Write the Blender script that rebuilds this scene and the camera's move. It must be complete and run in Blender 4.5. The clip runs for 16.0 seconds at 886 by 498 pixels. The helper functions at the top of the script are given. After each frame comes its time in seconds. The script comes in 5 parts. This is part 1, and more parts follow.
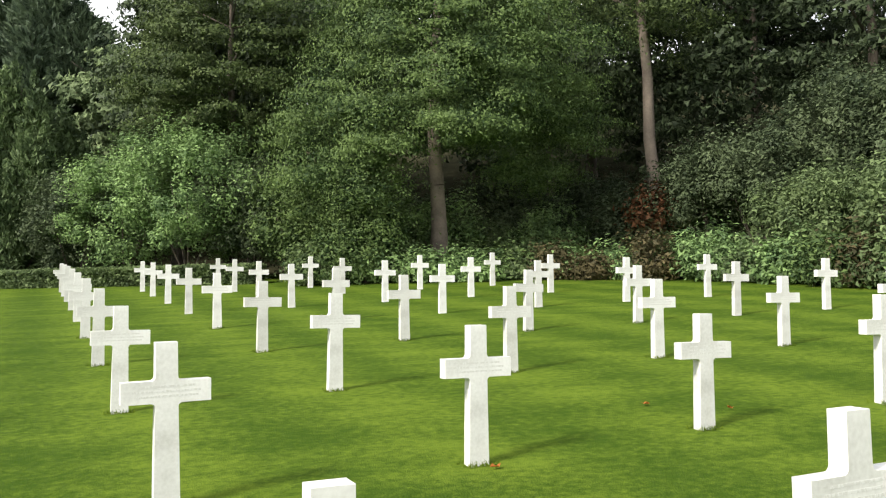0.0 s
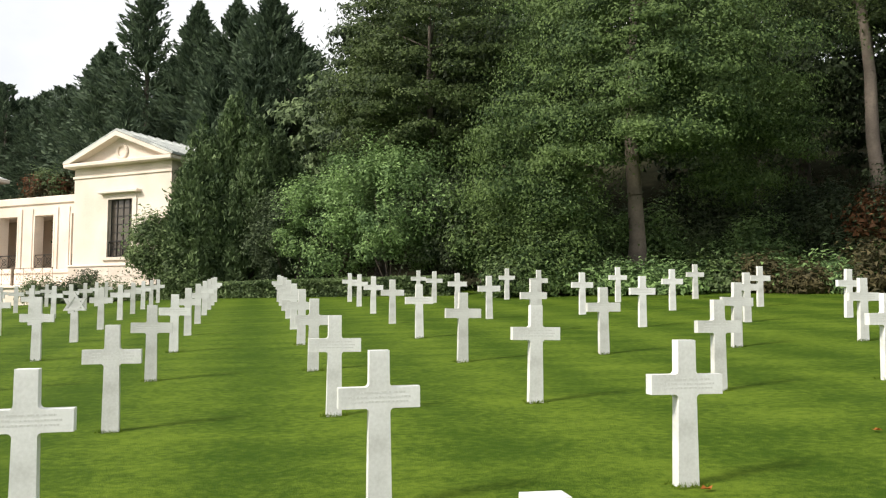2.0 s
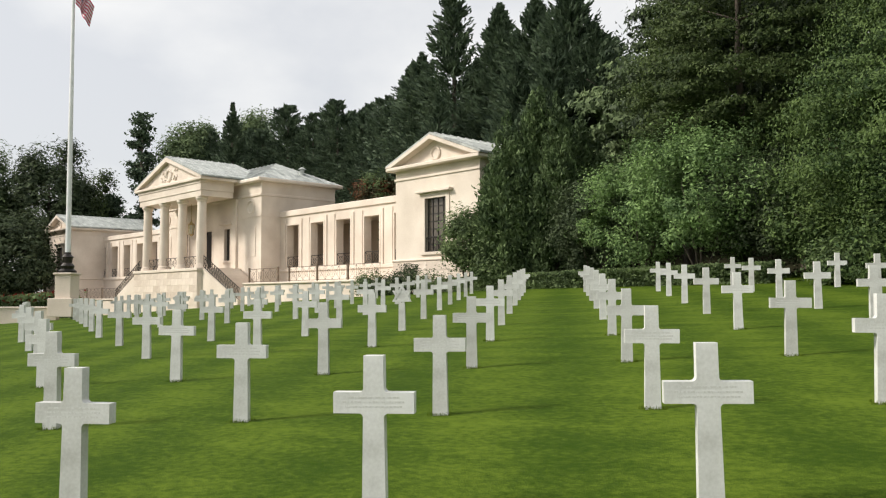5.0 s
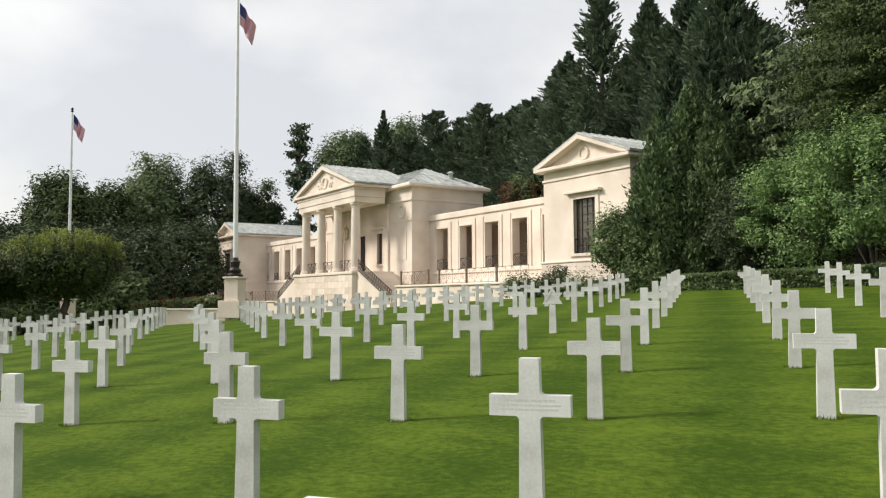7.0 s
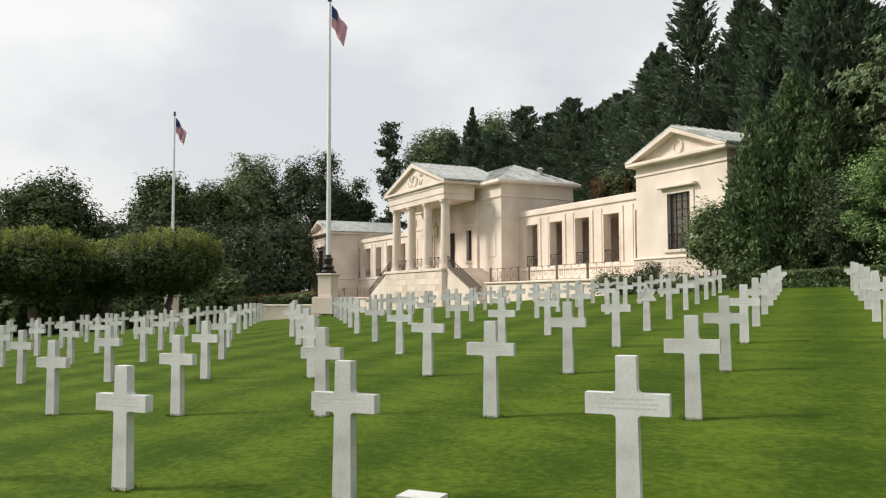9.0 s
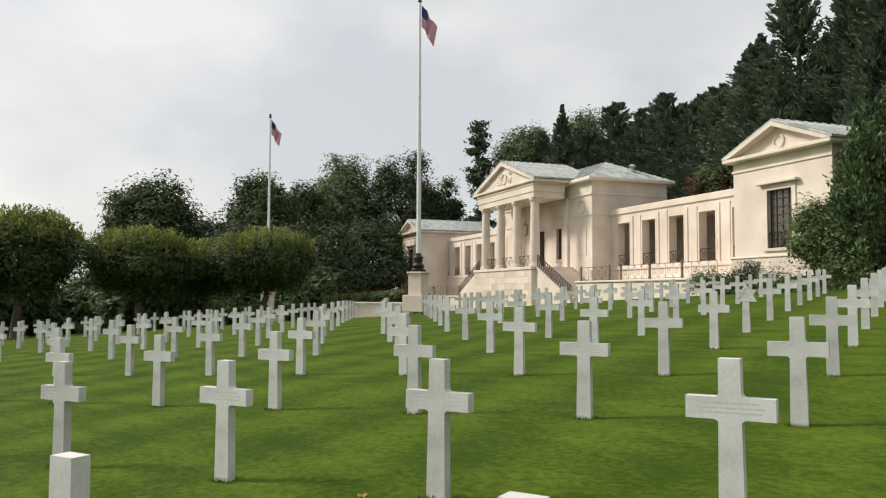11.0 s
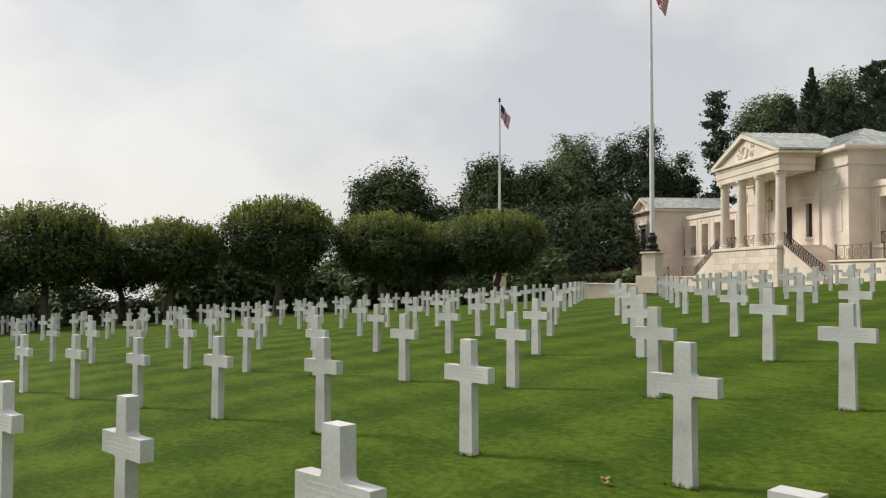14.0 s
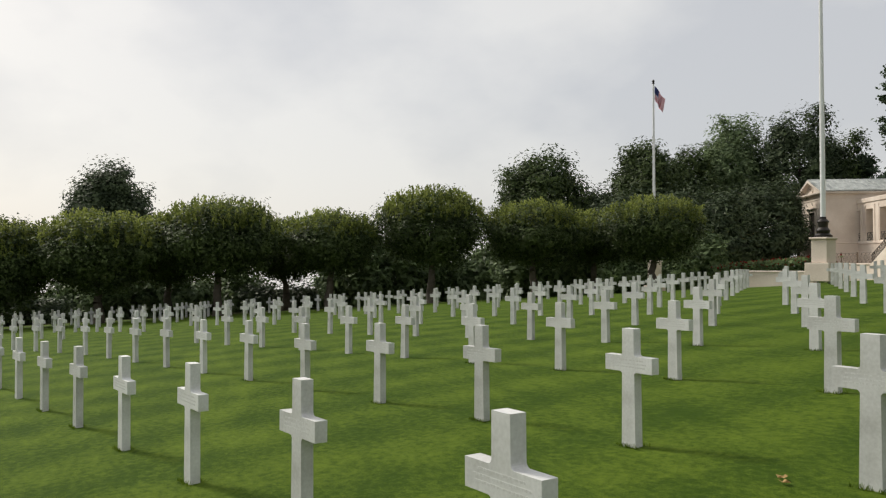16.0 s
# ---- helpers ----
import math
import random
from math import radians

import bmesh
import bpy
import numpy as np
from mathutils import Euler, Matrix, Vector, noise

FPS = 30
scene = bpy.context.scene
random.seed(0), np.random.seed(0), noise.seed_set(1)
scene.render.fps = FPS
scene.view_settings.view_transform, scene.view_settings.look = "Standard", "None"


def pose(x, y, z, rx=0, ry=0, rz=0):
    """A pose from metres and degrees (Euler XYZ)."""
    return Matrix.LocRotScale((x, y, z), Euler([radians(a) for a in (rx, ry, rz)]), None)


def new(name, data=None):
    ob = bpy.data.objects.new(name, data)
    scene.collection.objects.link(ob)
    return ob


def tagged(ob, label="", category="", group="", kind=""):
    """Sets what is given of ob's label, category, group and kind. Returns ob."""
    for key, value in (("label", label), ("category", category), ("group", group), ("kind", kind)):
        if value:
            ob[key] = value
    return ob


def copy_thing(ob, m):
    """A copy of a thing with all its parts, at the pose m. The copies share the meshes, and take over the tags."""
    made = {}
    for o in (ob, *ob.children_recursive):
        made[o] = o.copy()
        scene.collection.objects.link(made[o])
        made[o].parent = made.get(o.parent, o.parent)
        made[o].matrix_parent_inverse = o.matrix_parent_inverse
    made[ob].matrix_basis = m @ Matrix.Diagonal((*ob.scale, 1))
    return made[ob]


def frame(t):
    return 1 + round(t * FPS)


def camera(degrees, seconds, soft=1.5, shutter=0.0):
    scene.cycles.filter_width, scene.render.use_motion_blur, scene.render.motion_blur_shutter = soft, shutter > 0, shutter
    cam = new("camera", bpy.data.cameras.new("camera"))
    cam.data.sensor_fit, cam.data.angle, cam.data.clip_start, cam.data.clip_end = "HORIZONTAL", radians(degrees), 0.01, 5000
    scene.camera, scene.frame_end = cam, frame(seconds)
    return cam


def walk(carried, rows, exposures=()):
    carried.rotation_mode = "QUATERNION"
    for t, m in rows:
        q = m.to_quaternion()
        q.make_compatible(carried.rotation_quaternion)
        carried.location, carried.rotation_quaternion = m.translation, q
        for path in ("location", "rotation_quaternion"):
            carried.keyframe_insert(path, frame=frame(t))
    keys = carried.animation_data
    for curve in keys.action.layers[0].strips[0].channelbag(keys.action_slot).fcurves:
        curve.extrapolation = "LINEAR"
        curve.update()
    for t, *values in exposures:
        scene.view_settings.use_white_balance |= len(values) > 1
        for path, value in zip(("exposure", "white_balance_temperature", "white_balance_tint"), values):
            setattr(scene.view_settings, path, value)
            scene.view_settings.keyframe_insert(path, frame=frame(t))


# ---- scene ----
cam = camera(57.22, 16.0, soft=1.2)
# seconds, x, y, z, yaw, pitch, roll about the view
ROWS = [
    (0.0, 0.055, -0.076, 1.626, -8.89, 3.18, -0.45),
    (0.5, 0.037, -0.080, 1.632, -4.41, 3.25, -0.63),
    (1.0, 0.019, -0.095, 1.633, -1.17, 3.52, -0.15),
    (1.5, 0.004, -0.093, 1.632, 1.50, 3.86, 0.23),
    (2.0, -0.004, -0.093, 1.628, 4.76, 4.06, 0.14),
    (2.5, -0.010, -0.084, 1.633, 8.77, 3.84, -0.32),
    (3.0, -0.028, -0.077, 1.634, 12.54, 3.78, -0.47),
    (3.5, -0.063, -0.069, 1.637, 15.81, 3.74, -0.52),
    (4.0, -0.082, -0.076, 1.636, 19.45, 3.62, -0.51),
    (4.5, -0.101, -0.069, 1.634, 22.83, 3.45, -0.37),
    (7.0, -0.146, -0.092, 1.637, 36.33, 3.57, -0.31),
    (7.5, -0.167, -0.083, 1.636, 38.51, 3.56, -0.36),
    (8.0, -0.160, -0.098, 1.633, 40.22, 3.49, -0.36),
    (10.5, -0.210, -0.110, 1.636, 46.65, 3.28, 0.22),
    (11.0, -0.218, -0.114, 1.636, 48.89, 3.26, 0.22),
    (11.5, -0.230, -0.115, 1.633, 51.69, 3.14, 0.06),
    (12.0, -0.245, -0.117, 1.634, 54.64, 2.83, 0.01),
    (12.5, -0.257, -0.121, 1.644, 57.36, 2.57, 0.04),
    (13.0, -0.262, -0.134, 1.640, 60.02, 2.36, 0.07),
    (13.5, -0.273, -0.160, 1.634, 62.62, 2.10, 0.12),
    (14.0, -0.270, -0.161, 1.634, 64.99, 1.88, 0.09),
    (14.5, -0.278, -0.170, 1.638, 67.51, 1.61, -0.02),
    (15.0, -0.301, -0.205, 1.637, 70.15, 1.38, -0.07),
    (15.5, -0.307, -0.217, 1.634, 72.84, 1.16, -0.15),
    (16.0, -0.316, -0.227, 1.632, 75.53, 1.06, -0.14),
]
EXPOSURES = [(0.0, 0.95), (0.5, 0.96), (1.0, 0.84), (2.5, 0.54), (4.5, 0.27), (7.0, 0.27), (8.0, 0.22), (10.5, 0.16), (11.0, 0.08), (11.5, 0.05), (13.0, 0.01), (14.5, -0.07), (16.0, -0.1)]
walk(cam, [(t, pose(x, y, z, 0, 0, yaw) @ pose(0, 0, 0, 90 + pitch) @ pose(0, 0, 0, 0, 0, roll)) for t, x, y, z, yaw, pitch, roll in ROWS], EXPOSURES)

# ---------------------------------------------------------------- light
SUN_BEARING, SUN_HEIGHT = 123.0, 38.0   # degrees left of +y, degrees up


def make_world():
    world = bpy.data.worlds.new("hazy_sky")
    scene.world = world
    world.use_nodes = True
    nt = world.node_tree
    nt.nodes.clear()
    out = nt.nodes.new("ShaderNodeOutputWorld")
    bg = nt.nodes.new("ShaderNodeBackground")
    sky = nt.nodes.new("ShaderNodeTexSky")
    sky.sky_type = "NISHITA"
    sky.sun_disc = False
    sky.sun_elevation = radians(SUN_HEIGHT)
    sky.sun_rotation = radians(-SUN_BEARING)
    sky.dust_density, sky.air_density = 3.0, 1.0
    co = nt.nodes.new("ShaderNodeTexCoord")
    mp = nt.nodes.new("ShaderNodeMapping")
    mp.inputs["Scale"].default_value = (1.5, 1.5, 2.6)
    nz = nt.nodes.new("ShaderNodeTexNoise")
    nz.inputs["Scale"].default_value, nz.inputs["Detail"].default_value, nz.inputs["Roughness"].default_value = 1.6, 6.0, 0.5
    ramp = nt.nodes.new("ShaderNodeValToRGB")
    e = ramp.color_ramp.elements
    e[0].position, e[0].color = 0.41, (7.2, 7.25, 7.38, 1)
    e[1].position, e[1].color = 0.60, (9.6, 9.42, 9.05, 1)
    mix = nt.nodes.new("ShaderNodeMixRGB")
    mix.inputs[0].default_value = 0.78
    nt.links.new(co.outputs["Generated"], mp.inputs[0])
    nt.links.new(mp.outputs[0], nz.inputs["Vector"])
    nt.links.new(nz.outputs["Fac"], ramp.inputs[0])
    nt.links.new(sky.outputs[0], mix.inputs[1])
    nt.links.new(ramp.outputs[0], mix.inputs[2])
    nt.links.new(mix.outputs[0], bg.inputs[0])
    bg.inputs[1].default_value = 0.1
    nt.links.new(bg.outputs[0], out.inputs[0])


make_world()
sun_data = bpy.data.lights.new("sun", "SUN")
sun_data.energy, sun_data.angle, sun_data.color = 3.3, radians(11), (1.0, 0.93, 0.82)
sun_ob = new("sun", sun_data)
sun_ob.matrix_world = pose(0, 0, 60, 90 - SUN_HEIGHT, 0, SUN_BEARING + 180)


# ---------------------------------------------------------------- materials
def nodes_of(name):
    m = bpy.data.materials.new(name)
    m.use_nodes = True
    return m, m.node_tree, m.node_tree.nodes["Principled BSDF"]


def surface(name, dark, light, scale=4.0, fine=60.0, rough=0.7, bump=0.15, metal=0.0, per_object=0.0, bump_dist=0.01, per_island=0.0):
    """Two scales of noise between two colours, with fine relief."""
    m, nt, bsdf = nodes_of(name)
    co = nt.nodes.new("ShaderNodeTexCoord")
    big, small = nt.nodes.new("ShaderNodeTexNoise"), nt.nodes.new("ShaderNodeTexNoise")
    big.inputs["Scale"].default_value, big.inputs["Detail"].default_value = scale, 6
    small.inputs["Scale"].default_value, small.inputs["Detail"].default_value = fine, 4
    add = nt.nodes.new("ShaderNodeMath")
    add.operation = "MULTIPLY_ADD"
    add.inputs[1].default_value = 0.35
    nt.links.new(co.outputs["Object"], big.inputs["Vector"])
    nt.links.new(co.outputs["Object"], small.inputs["Vector"])
    nt.links.new(small.outputs["Fac"], add.inputs[0])
    nt.links.new(big.outputs["Fac"], add.inputs[2])
    ramp = nt.nodes.new("ShaderNodeValToRGB")
    e = ramp.color_ramp.elements
    e[0].position, e[0].color = 0.45, (*dark, 1)
    e[1].position, e[1].color = 0.9, (*light, 1)
    last = add
    if per_object or per_island:
        info = nt.nodes.new("ShaderNodeObjectInfo") if per_object else nt.nodes.new("ShaderNodeNewGeometry")
        ma = nt.nodes.new("ShaderNodeMath")
        ma.operation = "MULTIPLY_ADD"
        ma.inputs[1].default_value = per_object or per_island
        nt.links.new(info.outputs["Random" if per_object else "Random Per Island"], ma.inputs[0])
        nt.links.new(add.outputs[0], ma.inputs[2])
        sub = nt.nodes.new("ShaderNodeMath")
        sub.operation = "SUBTRACT"
        sub.inputs[1].default_value = (per_object or per_island) / 2
        nt.links.new(ma.outputs[0], sub.inputs[0])
        last = sub
    nt.links.new(last.outputs[0], ramp.inputs[0])
    nt.links.new(ramp.outputs[0], bsdf.inputs["Base Color"])
    bsdf.inputs["Roughness"].default_value, bsdf.inputs["Metallic"].default_value = rough, metal
    if bump:
        bp = nt.nodes.new("ShaderNodeBump")
        bp.inputs["Strength"].default_value, bp.inputs["Distance"].default_value = bump, bump_dist
        nt.links.new(add.outputs[0], bp.inputs["Height"])
        nt.links.new(bp.outputs[0], bsdf.inputs["Normal"])
    return m


def leaf_material(name, dark, light, through_light=0.35):
    """Leaves: colour varies from leaf to leaf, some light comes through."""
    m = bpy.data.materials.new(name)
    m.use_nodes = True
    nt = m.node_tree
    nt.nodes.clear()
    out = nt.nodes.new("ShaderNodeOutputMaterial")
    geo = nt.nodes.new("ShaderNodeNewGeometry")
    co = nt.nodes.new("ShaderNodeTexCoord")
    nz = nt.nodes.new("ShaderNodeTexNoise")
    nz.inputs["Scale"].default_value, nz.inputs["Detail"].default_value = 0.8, 4
    nt.links.new(co.outputs["Object"], nz.inputs["Vector"])
    ma = nt.nodes.new("ShaderNodeMath")
    ma.operation = "MULTIPLY_ADD"
    ma.inputs[1].default_value = 0.30
    nt.links.new(geo.outputs["Random Per Island"], ma.inputs[0])
    nt.links.new(nz.outputs["Fac"], ma.inputs[2])
    ramp = nt.nodes.new("ShaderNodeValToRGB")
    e = ramp.color_ramp.elements
    e[0].position, e[0].color = 0.46, (*dark, 1)
    e[1].position, e[1].color = 0.83, (*light, 1)
    nt.links.new(ma.outputs[0], ramp.inputs[0])
    dif = nt.nodes.new("ShaderNodeBsdfPrincipled")
    dif.inputs["Roughness"].default_value = 0.6
    dif.inputs["Specular IOR Level"].default_value = 0.16
    tr = nt.nodes.new("ShaderNodeBsdfTranslucent")
    nt.links.new(ramp.outputs[0], dif.inputs["Base Color"])
    nt.links.new(ramp.outputs[0], tr.inputs["Color"])
    mix = nt.nodes.new("ShaderNodeMixShader")
    mix.inputs[0].default_value = through_light
    nt.links.new(dif.outputs[0], mix.inputs[1])
    nt.links.new(tr.outputs[0], mix.inputs[2])
    nt.links.new(mix.outputs[0], out.inputs[0])
    return m


MARBLE = surface("white_marble", (0.47, 0.47, 0.45), (0.755, 0.76, 0.75), 3.5, 45, 0.55, 0.08, per_object=0.25)


def engraved_material():
    """Marble with worn, illegible letter strokes cut into it."""
    m, nt, bsdf = nodes_of("engraved_letters")
    co = nt.nodes.new("ShaderNodeTexCoord")
    mp = nt.nodes.new("ShaderNodeMapping")
    mp.inputs["Scale"].default_value = (75, 1, 40)
    nz = nt.nodes.new("ShaderNodeTexNoise")
    nz.inputs["Scale"].default_value, nz.inputs["Detail"].default_value = 1.0, 2
    ramp = nt.nodes.new("ShaderNodeValToRGB")
    e = ramp.color_ramp.elements
    e[0].position, e[0].color = 0.46, (0.575, 0.575, 0.555, 1)
    e[1].position, e[1].color = 0.54, (0.66, 0.665, 0.655, 1)
    nt.links.new(co.outputs["Object"], mp.inputs[0])
    nt.links.new(mp.outputs[0], nz.inputs["Vector"])
    nt.links.new(nz.outputs["Fac"], ramp.inputs[0])
    nt.links.new(ramp.outputs[0], bsdf.inputs["Base Color"])
    bsdf.inputs["Roughness"].default_value = 0.7
    return m


ENGRAVED = engraved_material()
LIMESTONE = surface("limestone", (0.585, 0.50, 0.422), (0.785, 0.70, 0.612), 0.5, 14, 0.8, 0.12)
LIMESTONE_BLOCK = surface("limestone_block", (0.555, 0.465, 0.388), (0.785, 0.69, 0.60), 0.8, 14, 0.8, 0.12, per_object=0.35)
# gallery floor and back wall: darker and browner than LIMESTONE
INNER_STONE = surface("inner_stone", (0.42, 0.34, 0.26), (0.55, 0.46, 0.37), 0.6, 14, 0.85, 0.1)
LEAD = surface("lead_roof", (0.22, 0.24, 0.235), (0.56, 0.585, 0.56), 1.4, 5, 0.5, 0.2)
IRON = surface("wrought_iron", (0.015, 0.014, 0.013), (0.05, 0.045, 0.04), 6, 60, 0.5, 0.1, metal=0.4)
RUSTY_IRON = surface("rusty_iron", (0.10, 0.075, 0.055), (0.24, 0.18, 0.13), 6, 60, 0.7, 0.1)
BRONZE = surface("dark_bronze", (0.02, 0.02, 0.02), (0.06, 0.05, 0.045), 5, 40, 0.4, 0.2, metal=0.7)
LANTERN_GLASS = surface("lantern_glass", (0.42, 0.40, 0.32), (0.60, 0.58, 0.48), 3, 30, 0.2, 0.02)
BRASS = surface("aged_brass", (0.30, 0.22, 0.10), (0.55, 0.42, 0.20), 5, 40, 0.45, 0.1, metal=0.5)
DARK_GLASS, _nt, _b = nodes_of("dark_glass")
_b.inputs["Base Color"].default_value, _b.inputs["Roughness"].default_value = (0.10, 0.085, 0.07, 1), 0.15
POLE_PAINT = surface("pole_paint", (0.70, 0.71, 0.72), (0.82, 0.83, 0.84), 2, 30, 0.4, 0.03)
BARK = surface("bark", (0.055, 0.045, 0.036), (0.15, 0.125, 0.10), 1.5, 18, 0.9, 0.6, bump_dist=0.04)
PALE_BARK = surface("pale_bark", (0.10, 0.082, 0.068), (0.27, 0.22, 0.18), 1.2, 14, 0.9, 0.5, bump_dist=0.04)
FLAG_RED = surface("flag_red", (0.42, 0.01, 0.05), (0.58, 0.02, 0.08), 3, 60, 0.8, 0.1)
FLAG_WHITE = surface("flag_white", (0.62, 0.62, 0.66), (0.74, 0.74, 0.78), 3, 60, 0.8, 0.1)
FLAG_BLUE = surface("flag_blue", (0.02, 0.03, 0.12), (0.04, 0.05, 0.18), 3, 60, 0.8, 0.1)
LEAF_MID = leaf_material("leaf_mid", (0.072, 0.125, 0.050), (0.270, 0.407, 0.150), 0.25)
LEAF_BRIGHT = leaf_material("leaf_bright", (0.030, 0.058, 0.022), (0.143, 0.211, 0.068), 0.22)
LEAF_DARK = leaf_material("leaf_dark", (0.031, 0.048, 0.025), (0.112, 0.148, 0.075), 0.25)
# conifer green, with blue-grey distance haze mixed into the colour
LEAF_CONIFER = leaf_material("leaf_conifer", (0.036, 0.057, 0.037), (0.123, 0.171, 0.101), 0.2)
LEAF_PALE = leaf_material("leaf_pale", (0.080, 0.118, 0.056), (0.235, 0.310, 0.150))
LEAF_BROWN = leaf_material("leaf_brown", (0.043, 0.043, 0.021), (0.151, 0.126, 0.063))
LEAF_HEDGE = leaf_material("leaf_hedge", (0.066, 0.099, 0.045), (0.201, 0.273, 0.117))
LEAF_RUST = leaf_material("leaf_rust", (0.085, 0.042, 0.020), (0.213, 0.100, 0.050))
PETAL_RED = leaf_material("petal_red", (0.135, 0.009, 0.009), (0.248, 0.023, 0.018))


def grass_material(name, upright=False):
    m, nt, bsdf = nodes_of(name)
    co = nt.nodes.new("ShaderNodeTexCoord")
    facs = []
    for scale, detail in ((0.22, 8), (2.3, 5), (90.0, 3), (24.0, 4)):
        n = nt.nodes.new("ShaderNodeTexNoise")
        n.inputs["Scale"].default_value, n.inputs["Detail"].default_value = scale, detail
        nt.links.new(co.outputs["Object"], n.inputs["Vector"])
        facs.append(n)
    st = nt.nodes.new("ShaderNodeMapping")          # long streaks left by mowing along the rows
    st.inputs["Rotation"].default_value, st.inputs["Scale"].default_value = (0, 0, radians(-20)), (0.40, 1.9, 1)
    nt.links.new(co.outputs["Object"], st.inputs[0])
    nt.links.new(st.outputs[0], facs[0].inputs["Vector"])
    facs[0].inputs["Scale"].default_value = 1.0
    s2 = nt.nodes.new("ShaderNodeMapping")          # short tufts lying the way the mower went
    s2.inputs["Rotation"].default_value, s2.inputs["Scale"].default_value = (0, 0, radians(-20)), (0.8, 1.0, 1)
    nt.links.new(co.outputs["Object"], s2.inputs[0])
    nt.links.new(s2.outputs[0], facs[3].inputs["Vector"])
    facs[3].inputs["Scale"].default_value = 15.0
    mp = nt.nodes.new("ShaderNodeMapping")          # mower stripes along the rows
    mp.inputs["Rotation"].default_value = (0, 0, radians(-18))
    wave = nt.nodes.new("ShaderNodeTexWave")
    wave.inputs["Scale"].default_value, wave.inputs["Distortion"].default_value = 0.16, 0.8
    wave.inputs["Detail"].default_value, wave.inputs["Detail Scale"].default_value = 3, 0.6
    nt.links.new(co.outputs["Object"], mp.inputs[0])
    nt.links.new(mp.outputs[0], wave.inputs["Vector"])

    def weigh(a, w, b=None):
        x = nt.nodes.new("ShaderNodeMath")
        x.operation = "MULTIPLY_ADD"
        nt.links.new(a, x.inputs[0])
        x.inputs[1].default_value = w
        if b is None:
            x.inputs[2].default_value = 0
        else:
            nt.links.new(b, x.inputs[2])
        return x.outputs[0]
    v = weigh(facs[0].outputs["Fac"], 0.26)
    v = weigh(facs[1].outputs["Fac"], 0.16, v)
    v = weigh(facs[2].outputs["Fac"], 0.42, v)
    v = weigh(facs[3].outputs["Fac"], 0.36, v)
    v = weigh(wave.outputs["Fac"], 0.085, v)
    ramp = nt.nodes.new("ShaderNodeValToRGB")
    e = ramp.color_ramp.elements
    e[0].position, e[0].color = 0.555, (0.036, 0.073, 0.006, 1)
    e[1].position, e[1].color = 0.785, (0.119, 0.175, 0.018, 1)
    nt.links.new(v, ramp.inputs[0])
    nt.links.new(ramp.outputs[0], bsdf.inputs["Base Color"])
    bsdf.inputs["Roughness"].default_value = 0.9
    bsdf.inputs["Specular IOR Level"].default_value = 0.06
    bp = nt.nodes.new("ShaderNodeBump")
    bp.inputs["Strength"].default_value, bp.inputs["Distance"].default_value = 0.7, 0.025
    nt.links.new(facs[2].outputs["Fac"], bp.inputs["Height"])
    if upright:
        e[0].color, e[1].color = (0.048, 0.090, 0.008, 1), (0.152, 0.215, 0.024, 1)
        tr, mx = nt.nodes.new("ShaderNodeBsdfTranslucent"), nt.nodes.new("ShaderNodeMixShader")
        nt.links.new(ramp.outputs[0], tr.inputs["Color"])
        nt.links.new(bsdf.outputs[0], mx.inputs[1])
        nt.links.new(tr.outputs[0], mx.inputs[2])
        nt.links.new(mx.outputs[0], nt.nodes["Material Output"].inputs[0])
    else:
        nt.links.new(bp.outputs[0], bsdf.inputs["Normal"])
    return m


GRASS = grass_material("mown_grass")
BLADE = grass_material("grass_blade", True)
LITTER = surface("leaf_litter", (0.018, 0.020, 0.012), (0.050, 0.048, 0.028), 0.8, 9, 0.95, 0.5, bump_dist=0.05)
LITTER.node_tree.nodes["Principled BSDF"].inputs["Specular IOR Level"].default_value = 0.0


# ---------------------------------------------------------------- helpers
def part(name, bm, material, parent=None, label="", smooth=False):
    """Links a bmesh as one mesh object under a thing or a part."""
    me = bpy.data.meshes.new(name)
    bm.to_mesh(me)
    bm.free()
    if smooth:
        me.polygons.foreach_set("use_smooth", [True] * len(me.polygons))
    me.materials.append(material)
    ob = new(name, me)
    if parent is not None:
        ob.parent = parent
    if label:
        ob["label"] = label
    return ob


def empty(name, m, label="", category="", group="", kind=""):
    ob = new(name)
    ob.matrix_world = m
    return tagged(ob, label, category, group, kind)


def add_box(bm, x0, x1, y0, y1, z0, z1, bevel=0.0):
    v = [bm.verts.new((x, y, z)) for z in (z0, z1) for y in (y0, y1) for x in (x0, x1)]
    fs = [bm.faces.new([v[k] for k in q]) for q in ((0, 2, 3, 1), (4, 5, 7, 6), (0, 1, 5, 4), (1, 3, 7, 5), (3, 2, 6, 7), (2, 0, 4, 6))]
    if bevel:
        edges = list({e for fc in fs for e in fc.edges})
        bmesh.ops.bevel(bm, geom=edges, offset=bevel, segments=1, affect="EDGES")
    return bm


def box(*a, bevel=0.0):
    return add_box(bmesh.new(), *a, bevel=bevel)


def add_lathe(bm, profile, n=20, centre=(0, 0, 0)):
    """Turns (radius, height) pairs about a vertical axis."""
    rings = []
    for rad, z in profile:
        rings.append([bm.verts.new((centre[0] + rad * math.cos(2 * math.pi * k / n), centre[1] + rad * math.sin(2 * math.pi * k / n), centre[2] + z)) for k in range(n)])
    for a, b in zip(rings, rings[1:]):
        for k in range(n):
            bm.faces.new((a[k], a[(k + 1) % n], b[(k + 1) % n], b[k]))
    bm.faces.new(rings[0][::-1])
    bm.faces.new(rings[-1])
    return bm


def lathe(profile, n=20):
    return add_lathe(bmesh.new(), profile, n)


